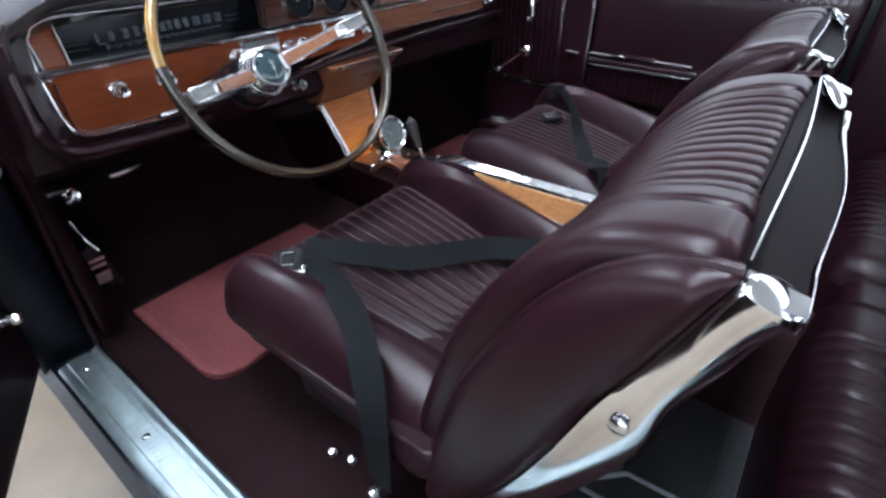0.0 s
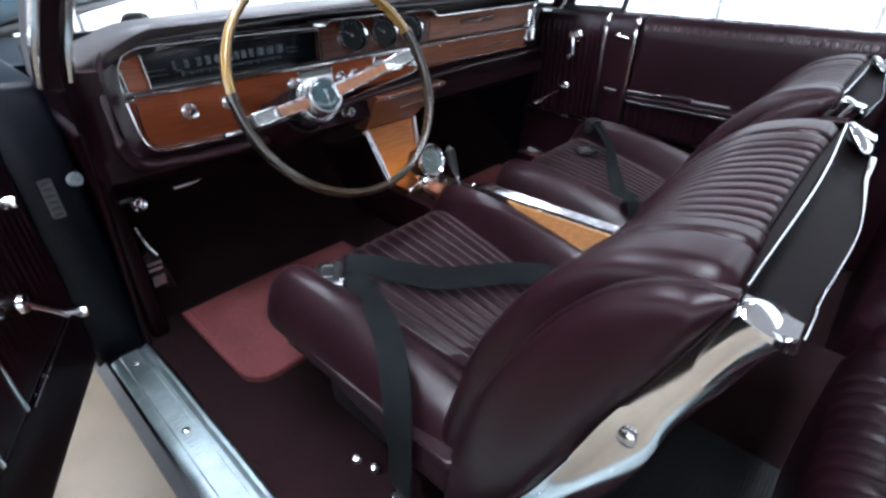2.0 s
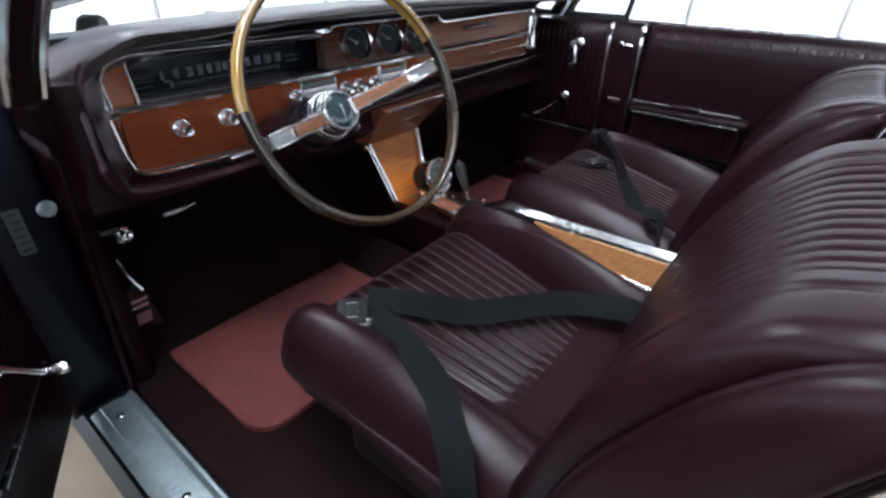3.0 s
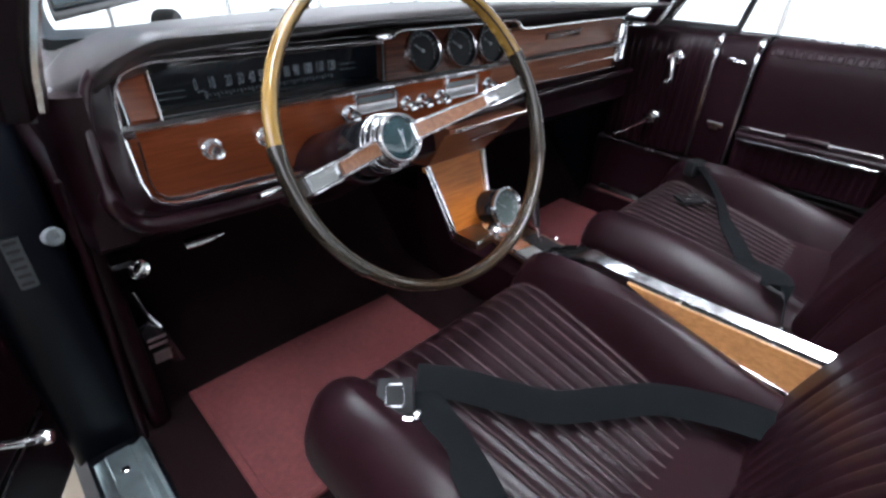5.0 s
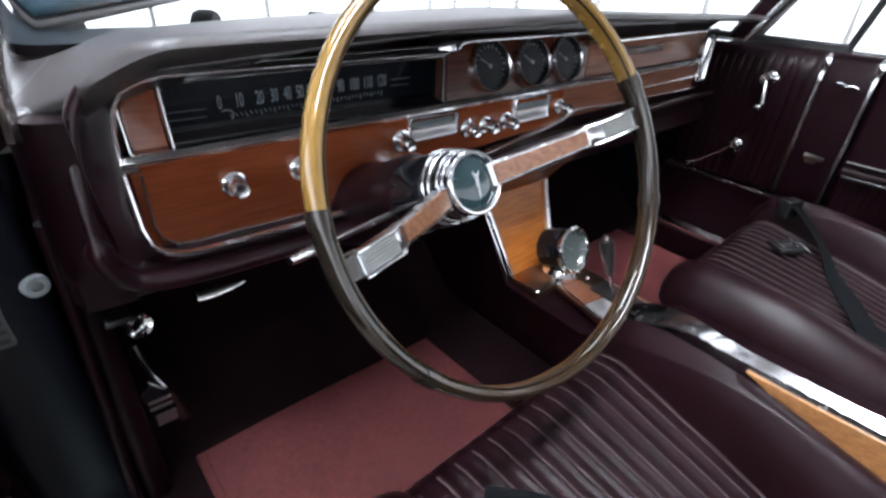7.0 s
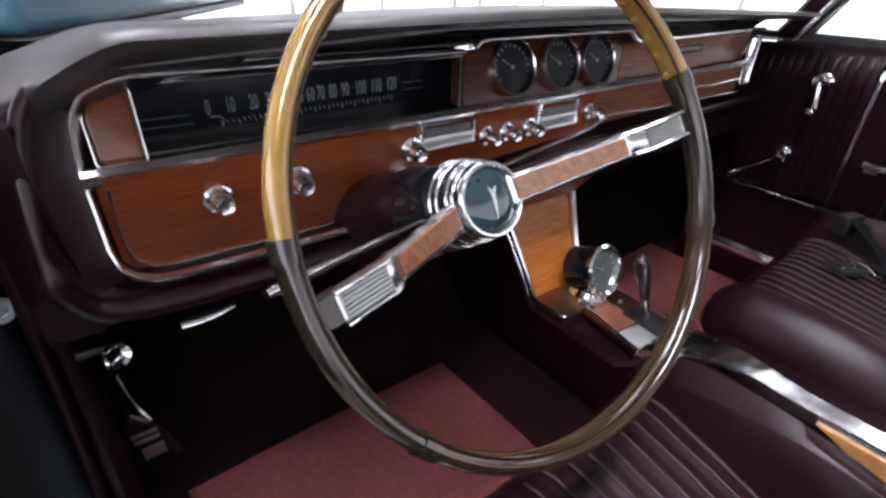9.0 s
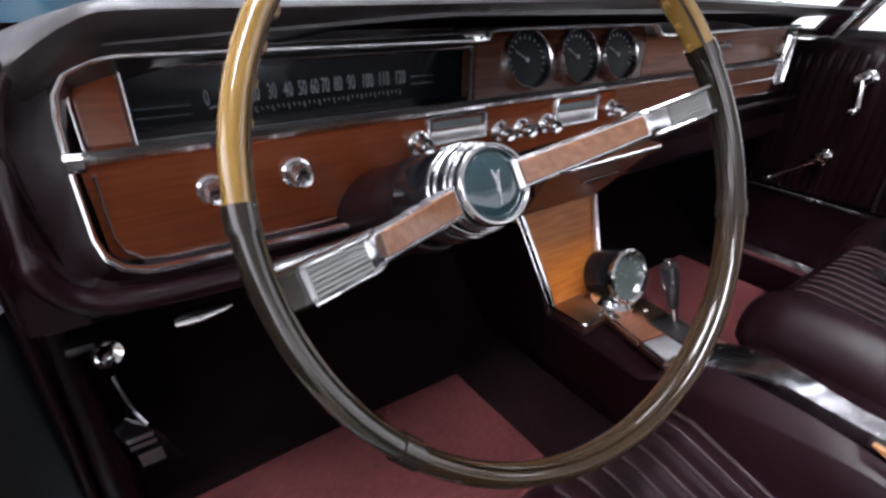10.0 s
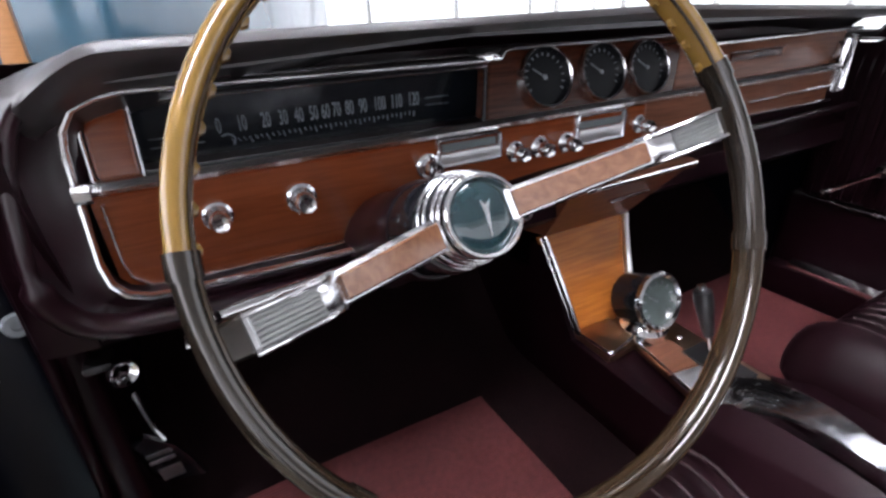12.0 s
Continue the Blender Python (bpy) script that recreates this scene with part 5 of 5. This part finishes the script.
        for i in range(n - 1):
            for j in range(k):
                bm.faces.new((grid[i][j], grid[i][j + 1], grid[i + 1][j + 1], grid[i + 1][j]))
        ed = bmesh.ops.extrude_face_region(bm, geom=list(bm.faces))
        for v in [g for g in ed["geom"] if isinstance(g, bmesh.types.BMVert)]:
            v.co.x -= s * 0.012
        part("side_panel", bm, LEATHER, t, "smooth padded maroon side panel", 70)
        bm = bmesh.new()
        tube(bm, [Vector((s * (HW - 0.006), p.y - 0.002, p.z)) for p in A[2:]], 0.0045, 8)
        part("piping", bm, LEATHER, t, "maroon piping")
        bm = bmesh.new()
        lathe(bm, [(0.0085, 0.0), (0.0085, 0.003), (0.006, 0.0045), (0.0, 0.005)], axis((s * (HW + 0.0055), -0.946, 0.772), (s, 0, 0)), 16)
        part("screw", bm, CHROME_D, t)
    # chrome mouldings up both sides, each ending in a rounded ear behind the top corner
    n = 36
    B = spline([(0, a, b) for a, b in INNER], n)
    O = spline([(0, a, b) for a, b in OUTER], n)

    def section(nx, a, b, out):
        """A curved section from the inner edge a to the outer edge b, bulging out along nx."""
        pts = []
        for k in range(15):
            f = k / 14
            pts.append(a.lerp(b, f) + nx * (out * math.sin(math.pi * f) ** 0.9))
        pts.append(b - nx * 0.02)
        pts.append(a - nx * 0.02)
        return pts

    def corner(f):
        """Inner edge, outer edge and facing where the moulding turns behind the top; f: 0 at the side, 1 at the back."""
        c, sn = math.cos(f * math.pi / 2), math.sin(f * math.pi / 2)
        nx = Vector((-c, -0.75 * sn, 0.66 * sn + 0.35 * math.sin(math.pi * f))).normalized()
        return Vector((-HW + 0.055 - 0.057 * c, -0.984 - 0.002 * sn, 0.930 + 0.004 * sn)), Vector((-HW + 0.110 - 0.108 * c, -1.020 - 0.006 * sn, 0.912 - 0.017 * sn)), nx, c

    def flip(loops, s):
        return [[Vector((-s * p.x, p.y, p.z)) for p in loop] for loop in loops]

    side_band = [section(Vector((-1, 0, 0)), Vector((-HW - 0.002, B[i].y, B[i].z)), Vector((-HW + 0.004, O[i].y, O[i].z)), 0.005) for i in range(n)]
    stations = [(Vector((-HW - 0.002, B[i].y, B[i].z)), Vector((-HW + 0.002, O[i].y, O[i].z)), Vector((-1, 0, 0)), min(1.0, 0.55 + 0.05 * (i - 25)), 0.004 + 0.0007 * (i - 25)) for i in range(25, n)]
    for k in range(1, 23):
        f = 0.66 * k / 22
        a, b, nx, c = corner(f)
        u = max(0.0, (f - 0.28) / 0.38)
        w = math.sqrt(max(0.01, 1 - u * u))
        stations.append((a, b, nx, w, 0.011 * w))
    ear = []
    for a, b, nx, w, h in stations:
        mid, half_w = (a + b) / 2, (b - a) / 2 * w
        ear.append([mid + half_w * math.cos(2 * math.pi * q / 28) + nx * (h * math.sin(2 * math.pi * q / 28)) for q in range(28)])
    # dark sheet between the ears, below the bead, standing for chrome's dark reflection
    up = Vector((0, -0.75, 0.66)).normalized()
    half = []
    for k in range(4, 19):
        a, b, nx, c = corner(k / 18)
        half.append(section(nx, a - nx * 0.002, b - nx * 0.004, -0.016))
    mid = []
    for k in range(1, 12):
        x = -HW + 0.055 + (2 * HW - 0.11) * k / 12
        u = x / (HW - 0.055)
        mid.append(section(up, Vector((x, -0.986, 0.933)), Vector((x * (HW - 0.11) / (HW - 0.055), -1.024 - 0.009 * (1 - u * u), 0.893)), -0.020))
    bm = bmesh.new()
    rings(bm, half + mid + flip(reversed(half), 1))
    part("dark_back_reflection", bm, DARK_BACK, t, "dark reflection in the chrome back top, drawn as a dark hollow", 60)
    bm = bmesh.new()
    line = [corner(f)[1] for f in (0.55, 0.7, 0.85, 1.0)]
    edge = spline(line + [Vector((0, -1.035, 0.8945))] + [Vector((-p.x, p.y, p.z)) for p in reversed(line)], 60)
    # swells towards +x: the bright reflection there is put into the shape
    sweep(bm, edge, disc(0.0008, 10), (0, 0, 1), scales=[1 + 3.0 * max(0.0, (p.x - 0.02) / 0.14) ** 1.5 for p in edge])
    part("rear_rim", bm, CHROME, t, "thin chrome rim, thickened at one end to draw a bright reflection")
    for s in (-1, 1):
        bm = bmesh.new()
        rings(bm, flip(side_band, -s))
        trim = part("chrome_trim", bm, CHROME, t, "bright chrome moulding up the side", 75)
        bm = bmesh.new()
        rings(bm, flip(ear, -s))
        part("ear", bm, CHROME, trim, "rounded chrome end behind the top corner", 80)
    return t


bucket_seat(pose(-0.397, 0.0, 0, 0, 0, 0.9), "maroon leather driver's bucket seat, pleated, with chrome side trim")
bucket_seat(pose(0.352, 0.040, -0.012, 0, 0, 0.9), "maroon leather passenger bucket seat, pleated, with chrome side trim")


# ---- rear seat ----
def seat_bolt(at):
    t = thing("floor_bolt", "small bright bolt in the carpet beside the seat", "bolt", at, "seat bolts")
    bm = bmesh.new()
    lathe(bm, [(0.009, -0.006), (0.009, 0.003), (0.006, 0.007), (0.0, 0.008)], axis((0, 0, 0), (-0.3, -0.3, 1)), 12)
    part("bolt_head", bm, CHROME_D, t)


seat_bolt((-0.657, -0.532, 0.342))
seat_bolt((-0.646, -0.569, 0.342))


def rear_seat():
    t = thing("rear_seat", "dark maroon pleated rear bench seat", "car seat", (0, -1.4, 0.335))
    for x0, x1 in ((-0.70, -0.04), (0.04, 0.70)):
        cx = (x0 + x1) / 2
        bm = bmesh.new()
        cushion(bm, x0, x1, -0.30, 0.30, lambda x, y: 0.27 + 0.03 * y + rib(x - cx, 0.22, 0.032, 0.006), 0.0, 0.06, 110, 12)
        part("cushion", bm, LEATHER_D, t, "pleated rear cushion", 70)
        bm = bmesh.new()
        cushion(bm, x0, x1, 0.24, 0.62, lambda x, y: 0.16 + rib(x - cx, 0.22, 0.032, 0.006), 0.0, 0.05, 110, 12, lambda x, y, h: Vector((x, h - 0.42 - 0.35 * (y - 0.24), y)))
        part("backrest", bm, LEATHER_D, t, "pleated rear backrest", 70)
    bm = bmesh.new()
    cushion(bm, -0.06, 0.06, -0.30, 0.27, lambda x, y: 0.25, 0.0, 0.03, 6, 10)
    part("centre_divider", bm, LEATHER_D, t, "smooth dark divider")
    return t


rear_seat()


# ---- console ----
def console():
    t = thing("centre_console", "centre console with tan wood sides, chrome rails and a gauge pod", "console", (-0.02, -0.3, 0.335))
    def Y(y):
        return y + 0.3
    def Z(z):
        return z - 0.335
    def X(x):
        return x + 0.02
    # body
    bm = bmesh.new()
    side = [(0.09, 0.45), (0.09, 0.672), (0.052, 0.676), (-0.028, 0.537), (-0.215, 0.534), (-0.255, 0.566), (-0.32, 0.615), (-0.45, 0.635), (-0.74, 0.643), (-0.745, 0.45)]
    rings(bm, [[Vector((X(x + 0.02 * max(0.0, min(1.0, (y + 0.40) / 0.2)) if x < -0.1 else x), Y(y), Z(z))) for y, z in side] for x in (-0.135, -0.095)])
    part("console_body", bm, LEATHER_D, t, "dark maroon console body")
    bm = bmesh.new()
    skirt = [(0.30, 0.336), (0.30, 0.60), (0.09, 0.62), (0.045, 0.62), (-0.03, 0.530), (-0.22, 0.526), (-0.30, 0.56), (-0.70, 0.56), (-0.72, 0.336)]
    rings(bm, [[Vector((X(x), Y(y), Z(z))) for y, z in skirt] for x in (-0.112, 0.075)])
    part("tunnel_cover", bm, LEATHER_D, t, "dark maroon tunnel sides")
    # steep wood panel under the dash, narrowing downwards
    slope = ((0.056, 0.694, -0.116, 0.064), (0.046, 0.678, -0.114, 0.056), (-0.006, 0.592, -0.106, 0.026), (-0.030, 0.546, -0.102, -0.012))
    bm = bmesh.new()
    rings(bm, [[Vector((X(x0), Y(y), Z(z))), Vector((X(x1), Y(y), Z(z))), Vector((X(x1), Y(y + 0.02), Z(z - 0.01))), Vector((X(x0), Y(y + 0.02), Z(z - 0.01)))] for y, z, x0, x1 in slope])
    part("wood_slope", bm, WOOD_O, t, "orange-tan varnished wood panel, narrowing downwards")
    for e, w, mat in ((2, 0.0035, CHROME_D), (3, 0.009, BRUSHED)):
        bm = bmesh.new()
        o = -0.003 if e == 2 else 0.005
        sweep(bm, [(X(q[e] + o), Y(q[0] - 0.003), Z(q[1])) for q in slope], slab(w, 0.016, 0.003), (0, -0.85, 0.5))
        part("slope_rail", bm, mat, t, "bright chrome rail")
    # ashtray housing between dash and slope
    bm = bmesh.new()
    sec = [(0.03, 0.806), (-0.030, 0.803), (-0.030, 0.793), (-0.014, 0.785), (0.045, 0.700), (0.10, 0.69), (0.10, 0.80)]
    l0 = [Vector((X(-0.135 + 0.5 * (0.80 - z) * 0.25), Y(y), Z(z))) for y, z in sec]
    l1 = [Vector((X(0.125 - 0.62 * (0.80 - z)), Y(y), Z(z))) for y, z in sec]
    rings(bm, [l0, l1])
    part("ashtray", bm, WOOD_B, t, "brown veneered ashtray face under the dash")
    bm = bmesh.new()
    bar(bm, (X(-0.12), Y(-0.030), Z(0.796)), (X(0.12), Y(-0.030), Z(0.800)), 0.006, 0.006)
    bar(bm, (X(-0.03), Y(0.006), Z(0.753)), (X(0.06), Y(0.006), Z(0.756)), 0.004, 0.008)
    part("ashtray_pull", bm, CHROME_D, t, "chrome edge and pull")
    # shifter plate: a raised wood-tinted step, then the long plate with the gate
    def flat_piece(name, outline, z0, z1, mat, label=""):
        bm = bmesh.new()
        rings(bm, [[Vector((X(x), Y(y), Z(z))) for x, y in outline] for z in (z0, z1)])
        es = [e for e in bm.edges if all(abs(v.co.z - Z(z1)) < 1e-6 for v in e.verts)]
        bmesh.ops.bevel(bm, geom=es, offset=0.002, segments=2, affect="EDGES", profile=0.5)
        return part(name, bm, mat, t, label)
    flat_piece("shift_plate", [(-0.104, -0.020), (-0.104, -0.100), (-0.040, -0.094), (-0.066, -0.218), (0.062, -0.250), (0.066, -0.020)], 0.532, 0.543, TINTED_METAL, "metal shifter plate tinted brown for the wood it mirrors")
    flat_piece("plate_step", [(-0.106, -0.024), (-0.102, -0.100), (-0.036, -0.086), (-0.030, -0.026)], 0.543, 0.551, TINTED_METAL, "raised step with a bright edge, tinted for the mirrored wood")
    flat_piece("plate_inlay", [(-0.048, -0.112), (-0.062, -0.172), (0.004, -0.182), (0.010, -0.118)], 0.543, 0.549, WOOD_B, "brown wood inlay")
    flat_piece("shift_gate", [(-0.004, -0.150), (-0.010, -0.236), (0.044, -0.240), (0.048, -0.150)], 0.543, 0.551, BLACK, "black shift gate")
    flat_piece("plate_tip", [(-0.060, -0.178), (-0.068, -0.222), (-0.016, -0.234), (-0.012, -0.186)], 0.543, 0.553, BRUSHED, "bright end of the plate")
    for a, b in (((-0.107, -0.022, 0.552), (-0.103, -0.102, 0.552)), ((-0.103, -0.102, 0.552), (-0.036, -0.087, 0.553)), ((-0.040, -0.094, 0.548), (-0.068, -0.222, 0.548)), ((-0.036, -0.087, 0.553), (-0.026, -0.060, 0.556))):
        bm = bmesh.new()
        bar(bm, (X(a[0]), Y(a[1]), Z(a[2])), (X(b[0]), Y(b[1]), Z(b[2])), 0.005, 0.006, (0, 0, 1), 0.002)
        part("plate_moulding", bm, CHROME, t, "chrome moulding")
    for x, y in ((-0.103, -0.026), (-0.101, -0.098), (-0.038, -0.090), (0.018, -0.128), (0.055, -0.205)):
        bm = bmesh.new()
        lathe(bm, [(0.005, -0.004), (0.005, 0.001), (0.003, 0.003), (0.0, 0.0035)], Matrix.Translation((X(x), Y(y), Z(0.5535))), 10)
        part("plate_screw", bm, CHROME, t)
    # side veneer and top rails
    bm = bmesh.new()
    rings(bm, [[Vector((X(-0.142), Y(y), Z(z))) for y, z in ((-0.46, 0.652), (-0.738, 0.659), (-0.725, 0.600), (-0.545, 0.618))], [Vector((X(-0.130), Y(y), Z(z))) for y, z in ((-0.46, 0.652), (-0.738, 0.659), (-0.725, 0.600), (-0.545, 0.618))]])
    part("side_veneer", bm, WOOD_T, t, "tan wood side panel")
    bm = bmesh.new()
    # wide where it meets the plate, narrow along the seats
    loops = []
    for c, w in zip(spline([(X(-0.050), Y(-0.232), Z(0.562)), (X(-0.062), Y(-0.285), Z(0.598)), (X(-0.092), Y(-0.36), Z(0.640)), (X(-0.121), Y(-0.46), Z(0.656)), (X(-0.123), Y(-0.74), Z(0.664))], 26),
                    spline([(0.090, 0, 0), (0.084, 0, 0), (0.050, 0, 0), (0.031, 0, 0), (0.030, 0, 0)], 26)):
        flute = [(-0.5, -0.014), (0.5, -0.014), (0.5, 0.001)] + [(0.46 - 0.92 * q / 12, 0.0055 if q % 2 else 0.0038) for q in range(13)] + [(-0.5, 0.0)]
        loops.append([c + Vector((x * w.x, 0, z)) for x, z in flute])
    rings(bm, loops)
    part("top_rail", bm, CHROME_D, t, "fluted bright top rail", 25)
    bm = bmesh.new()
    bar(bm, (X(-0.143), Y(-0.53), Z(0.617)), (X(-0.143), Y(-0.728), Z(0.598)), 0.006, 0.008, (1, 0, 0))
    part("lower_rail", bm, CHROME_D, t)
    # gauge pod
    c = (X(-0.010), Y(-0.100), Z(0.616))
    way = Vector((-0.02, -1, 0.36)).normalized()
    bm = bmesh.new()
    lathe(bm, [(0.0, -0.07), (0.040, -0.06), (0.0435, -0.03), (0.0435, -0.010), (0.036, -0.008)], axis(c, way), 36)
    pod = part("gauge_pod", bm, GLOSSBLACK, t, "round black gauge pod")
    bm = bmesh.new()
    lathe(bm, [(0.0405, -0.006), (0.046, -0.004), (0.047, 0.004), (0.043, 0.007), (0.0385, 0.003), (0.0385, -0.006)], axis(c, way), 40, True)
    part("pod_ring", bm, CHROME, pod, "chrome ring")
    bm = bmesh.new()
    lathe(bm, [(0.039, -0.006), (0.039, -0.003), (0.0, -0.002)], axis(c, way), 32)
    part("pod_face", bm, POD_FACE, pod, "dark glazed dial")
    bm = bmesh.new()
    m = axis(c, way)
    for k in range(11):
        a = radians(220 - 260 * k / 10)
        bar(bm, m @ Vector((0.027 * math.cos(a), 0.027 * math.sin(a), -0.0015)), m @ Vector((0.033 * math.cos(a), 0.033 * math.sin(a), -0.0015)), 0.0015, 0.001, way)
    bar(bm, m @ Vector((0, 0, -0.001)), m @ Vector((-0.02, 0.012, -0.001)), 0.0016, 0.001, way)
    part("scale_marks", bm, NUMERAL, pod)
    bm = bmesh.new()
    lathe(bm, [(0.036, -0.014), (0.038, 0.0), (0.032, 0.008), (0.026, 0.014), (0.0, 0.022)], Matrix.Translation((X(-0.010), Y(-0.082), Z(0.562))), 24)
    part("pod_foot", bm, CHROME, pod)
    return t


console()


def shift_lever():
    t = thing("shift_lever", "shift lever with a tapered black grip on a chrome stem", "shift lever", (0.020, -0.185, 0.548))
    way = Vector((-0.018, 0.034, 0.125)).normalized()
    bm = bmesh.new()
    tube(bm, [(0, 0, 0.0), way * 0.045], 0.005, 10)
    part("stem", bm, CHROME, t)
    bm = bmesh.new()
    lathe(bm, [(0.005, 0.0), (0.008, 0.004), (0.014, 0.060), (0.013, 0.076), (0.0, 0.078)], axis(way * 0.040, way), 16)
    g = part("grip", bm, BLACK, t, "black tapered grip")
    bm = bmesh.new()
    lathe(bm, [(0.006, 0.077), (0.006, 0.086), (0.0, 0.088)], axis(way * 0.040, way), 12)
    part("button", bm, CHROME, g, "chrome button")


shift_lever()


# ---- seat belts ----
def ribbon(bm, pts, width, n=30, side=None):
    """A strap through pts; side: which way its width lies at each point."""
    c = spline(pts, n)
    w = spline(side, n) if side else [Vector((1, 0, 0))] * n
    loops = []
    for i in range(n):
        t_ = (c[min(i + 1, n - 1)] - c[max(i - 1, 0)]).normalized()
        s_ = w[i] - t_ * w[i].dot(t_)
        s_.normalize()
        u = s_.cross(t_) * 0.0012
        a = s_ * width / 2
        loops.append([c[i] - a - u, c[i] + a - u, c[i] + a + u, c[i] - a + u])
    rings(bm, loops)
    return bm


def seat_belt(m, label, strap_pts, strap_side, lap_pts, lap_side, at, turn, stand=None):
    t = tagged(move(new("seat_belt"), m), label, "seat belt", "seat belts")
    bm = bmesh.new()
    ribbon(bm, lap_pts, 0.043, 36, lap_side)
    part("lap_strap", bm, WEBBING, t, "black webbing strap")
    bm = bmesh.new()
    ribbon(bm, strap_pts, 0.043, 36, strap_side)
    part("anchor_strap", bm, WEBBING, t, "black webbing strap")
    b = Matrix.Translation(at) @ turn
    bm = bmesh.new()
    box(bm, (-0.024, -0.030, -0.003), (0.024, 0.030, 0.006), 0.003, 3, b)
    bk = part("buckle", bm, RUBBER, t, "flat black buckle")
    bm = bmesh.new()
    tube(bm, [b @ Vector((x, y, 0.0065)) for x, y in rounded(-0.011, 0.011, -0.019, 0.017, 0.003, 3)], 0.0013, 6, True)
    part("buckle_frame", bm, CHROME, bk, "thin chrome frame")
    bm = bmesh.new()
    tube(bm, [b @ Vector(p) for p in ((-0.030, -0.036, 0.0), (0.0, -0.039, 0.004), (0.028, -0.034, 0.0))], 0.0035, 8)
    part("buckle_lever", bm, CHROME, bk, "thin chrome lever edge")
    bm = bmesh.new()
    lathe(bm, [(0.0, -0.003), (0.0045, -0.002), (0.0045, 0.003), (0.0, 0.005)], b @ Matrix.Translation((0.027, -0.030, 0.004)), 12)
    part("buckle_rivet", bm, CHROME, bk)
    bm = bmesh.new()
    p = strap_pts[-1]
    lathe(bm, [(0.0, -0.012), (0.010, -0.010), (0.010, 0.004), (0.006, 0.010), (0.0, 0.011)], axis((p[0] - 0.012, p[1], p[2] - 0.005), (-1, 0, 0.3)), 16)
    part("anchor_bolt", bm, CHROME_D, t, "dull metal anchor bolt")
    if stand:
        # boxed end standing on the outer bolster
        bm = bmesh.new()
        box(bm, (-0.023, -0.015, -0.030), (0.023, 0.015, 0.014), 0.005, 3, Matrix.Translation(stand) @ Matrix.Rotation(radians(-20), 4, "Z"))
        part("belt_boot", bm, RUBBER, t, "black boot of the belt")
    return t


flat = Matrix.Rotation(radians(-40), 4, "Z")
seat_belt(pose(0, 0, 0), "black webbing lap belt lying buckled across the driver's seat",
          [(-0.525, -0.372, 0.612), (-0.540, -0.440, 0.612), (-0.576, -0.520, 0.634), (-0.612, -0.590, 0.640), (-0.650, -0.645, 0.622), (-0.678, -0.680, 0.560), (-0.672, -0.668, 0.407)],
          [(1, 0.3, 0), (1, 0.0, 0), (0.95, -0.4, 0.1), (0.85, -0.5, 0.2), (0.6, -0.7, 0.2), (0.2, -1, 0.1), (0, -1, 0)],
          [(-0.521, -0.365, 0.622), (-0.482, -0.403, 0.616), (-0.447, -0.453, 0.608), (-0.408, -0.506, 0.601), (-0.339, -0.550, 0.593), (-0.268, -0.600, 0.586), (-0.225, -0.690, 0.592), (-0.18, -0.79, 0.580)],
          [(0.42, 0.5, 0.55)] * 8,
          (-0.563, -0.372, 0.625), flat)
seat_belt(pose(0, 0, 0), "black webbing lap belt lying on the passenger seat",
          [(0.556, -0.315, 0.640), (0.535, -0.362, 0.612), (0.500, -0.405, 0.585), (0.430, -0.450, 0.566), (0.345, -0.503, 0.561), (0.260, -0.556, 0.560), (0.190, -0.595, 0.590), (0.120, -0.640, 0.612), (0.082, -0.664, 0.560)],
          [(1, 0.2, 0)] * 9,
          [(0.575, -0.315, 0.636), (0.610, -0.335, 0.618), (0.640, -0.360, 0.575), (0.655, -0.380, 0.500)],
          [(0.4, 1, 0)] * 4,
          (0.432, -0.348, 0.590), Matrix.Rotation(radians(55), 4, "Z"), (0.560, -0.300, 0.640))
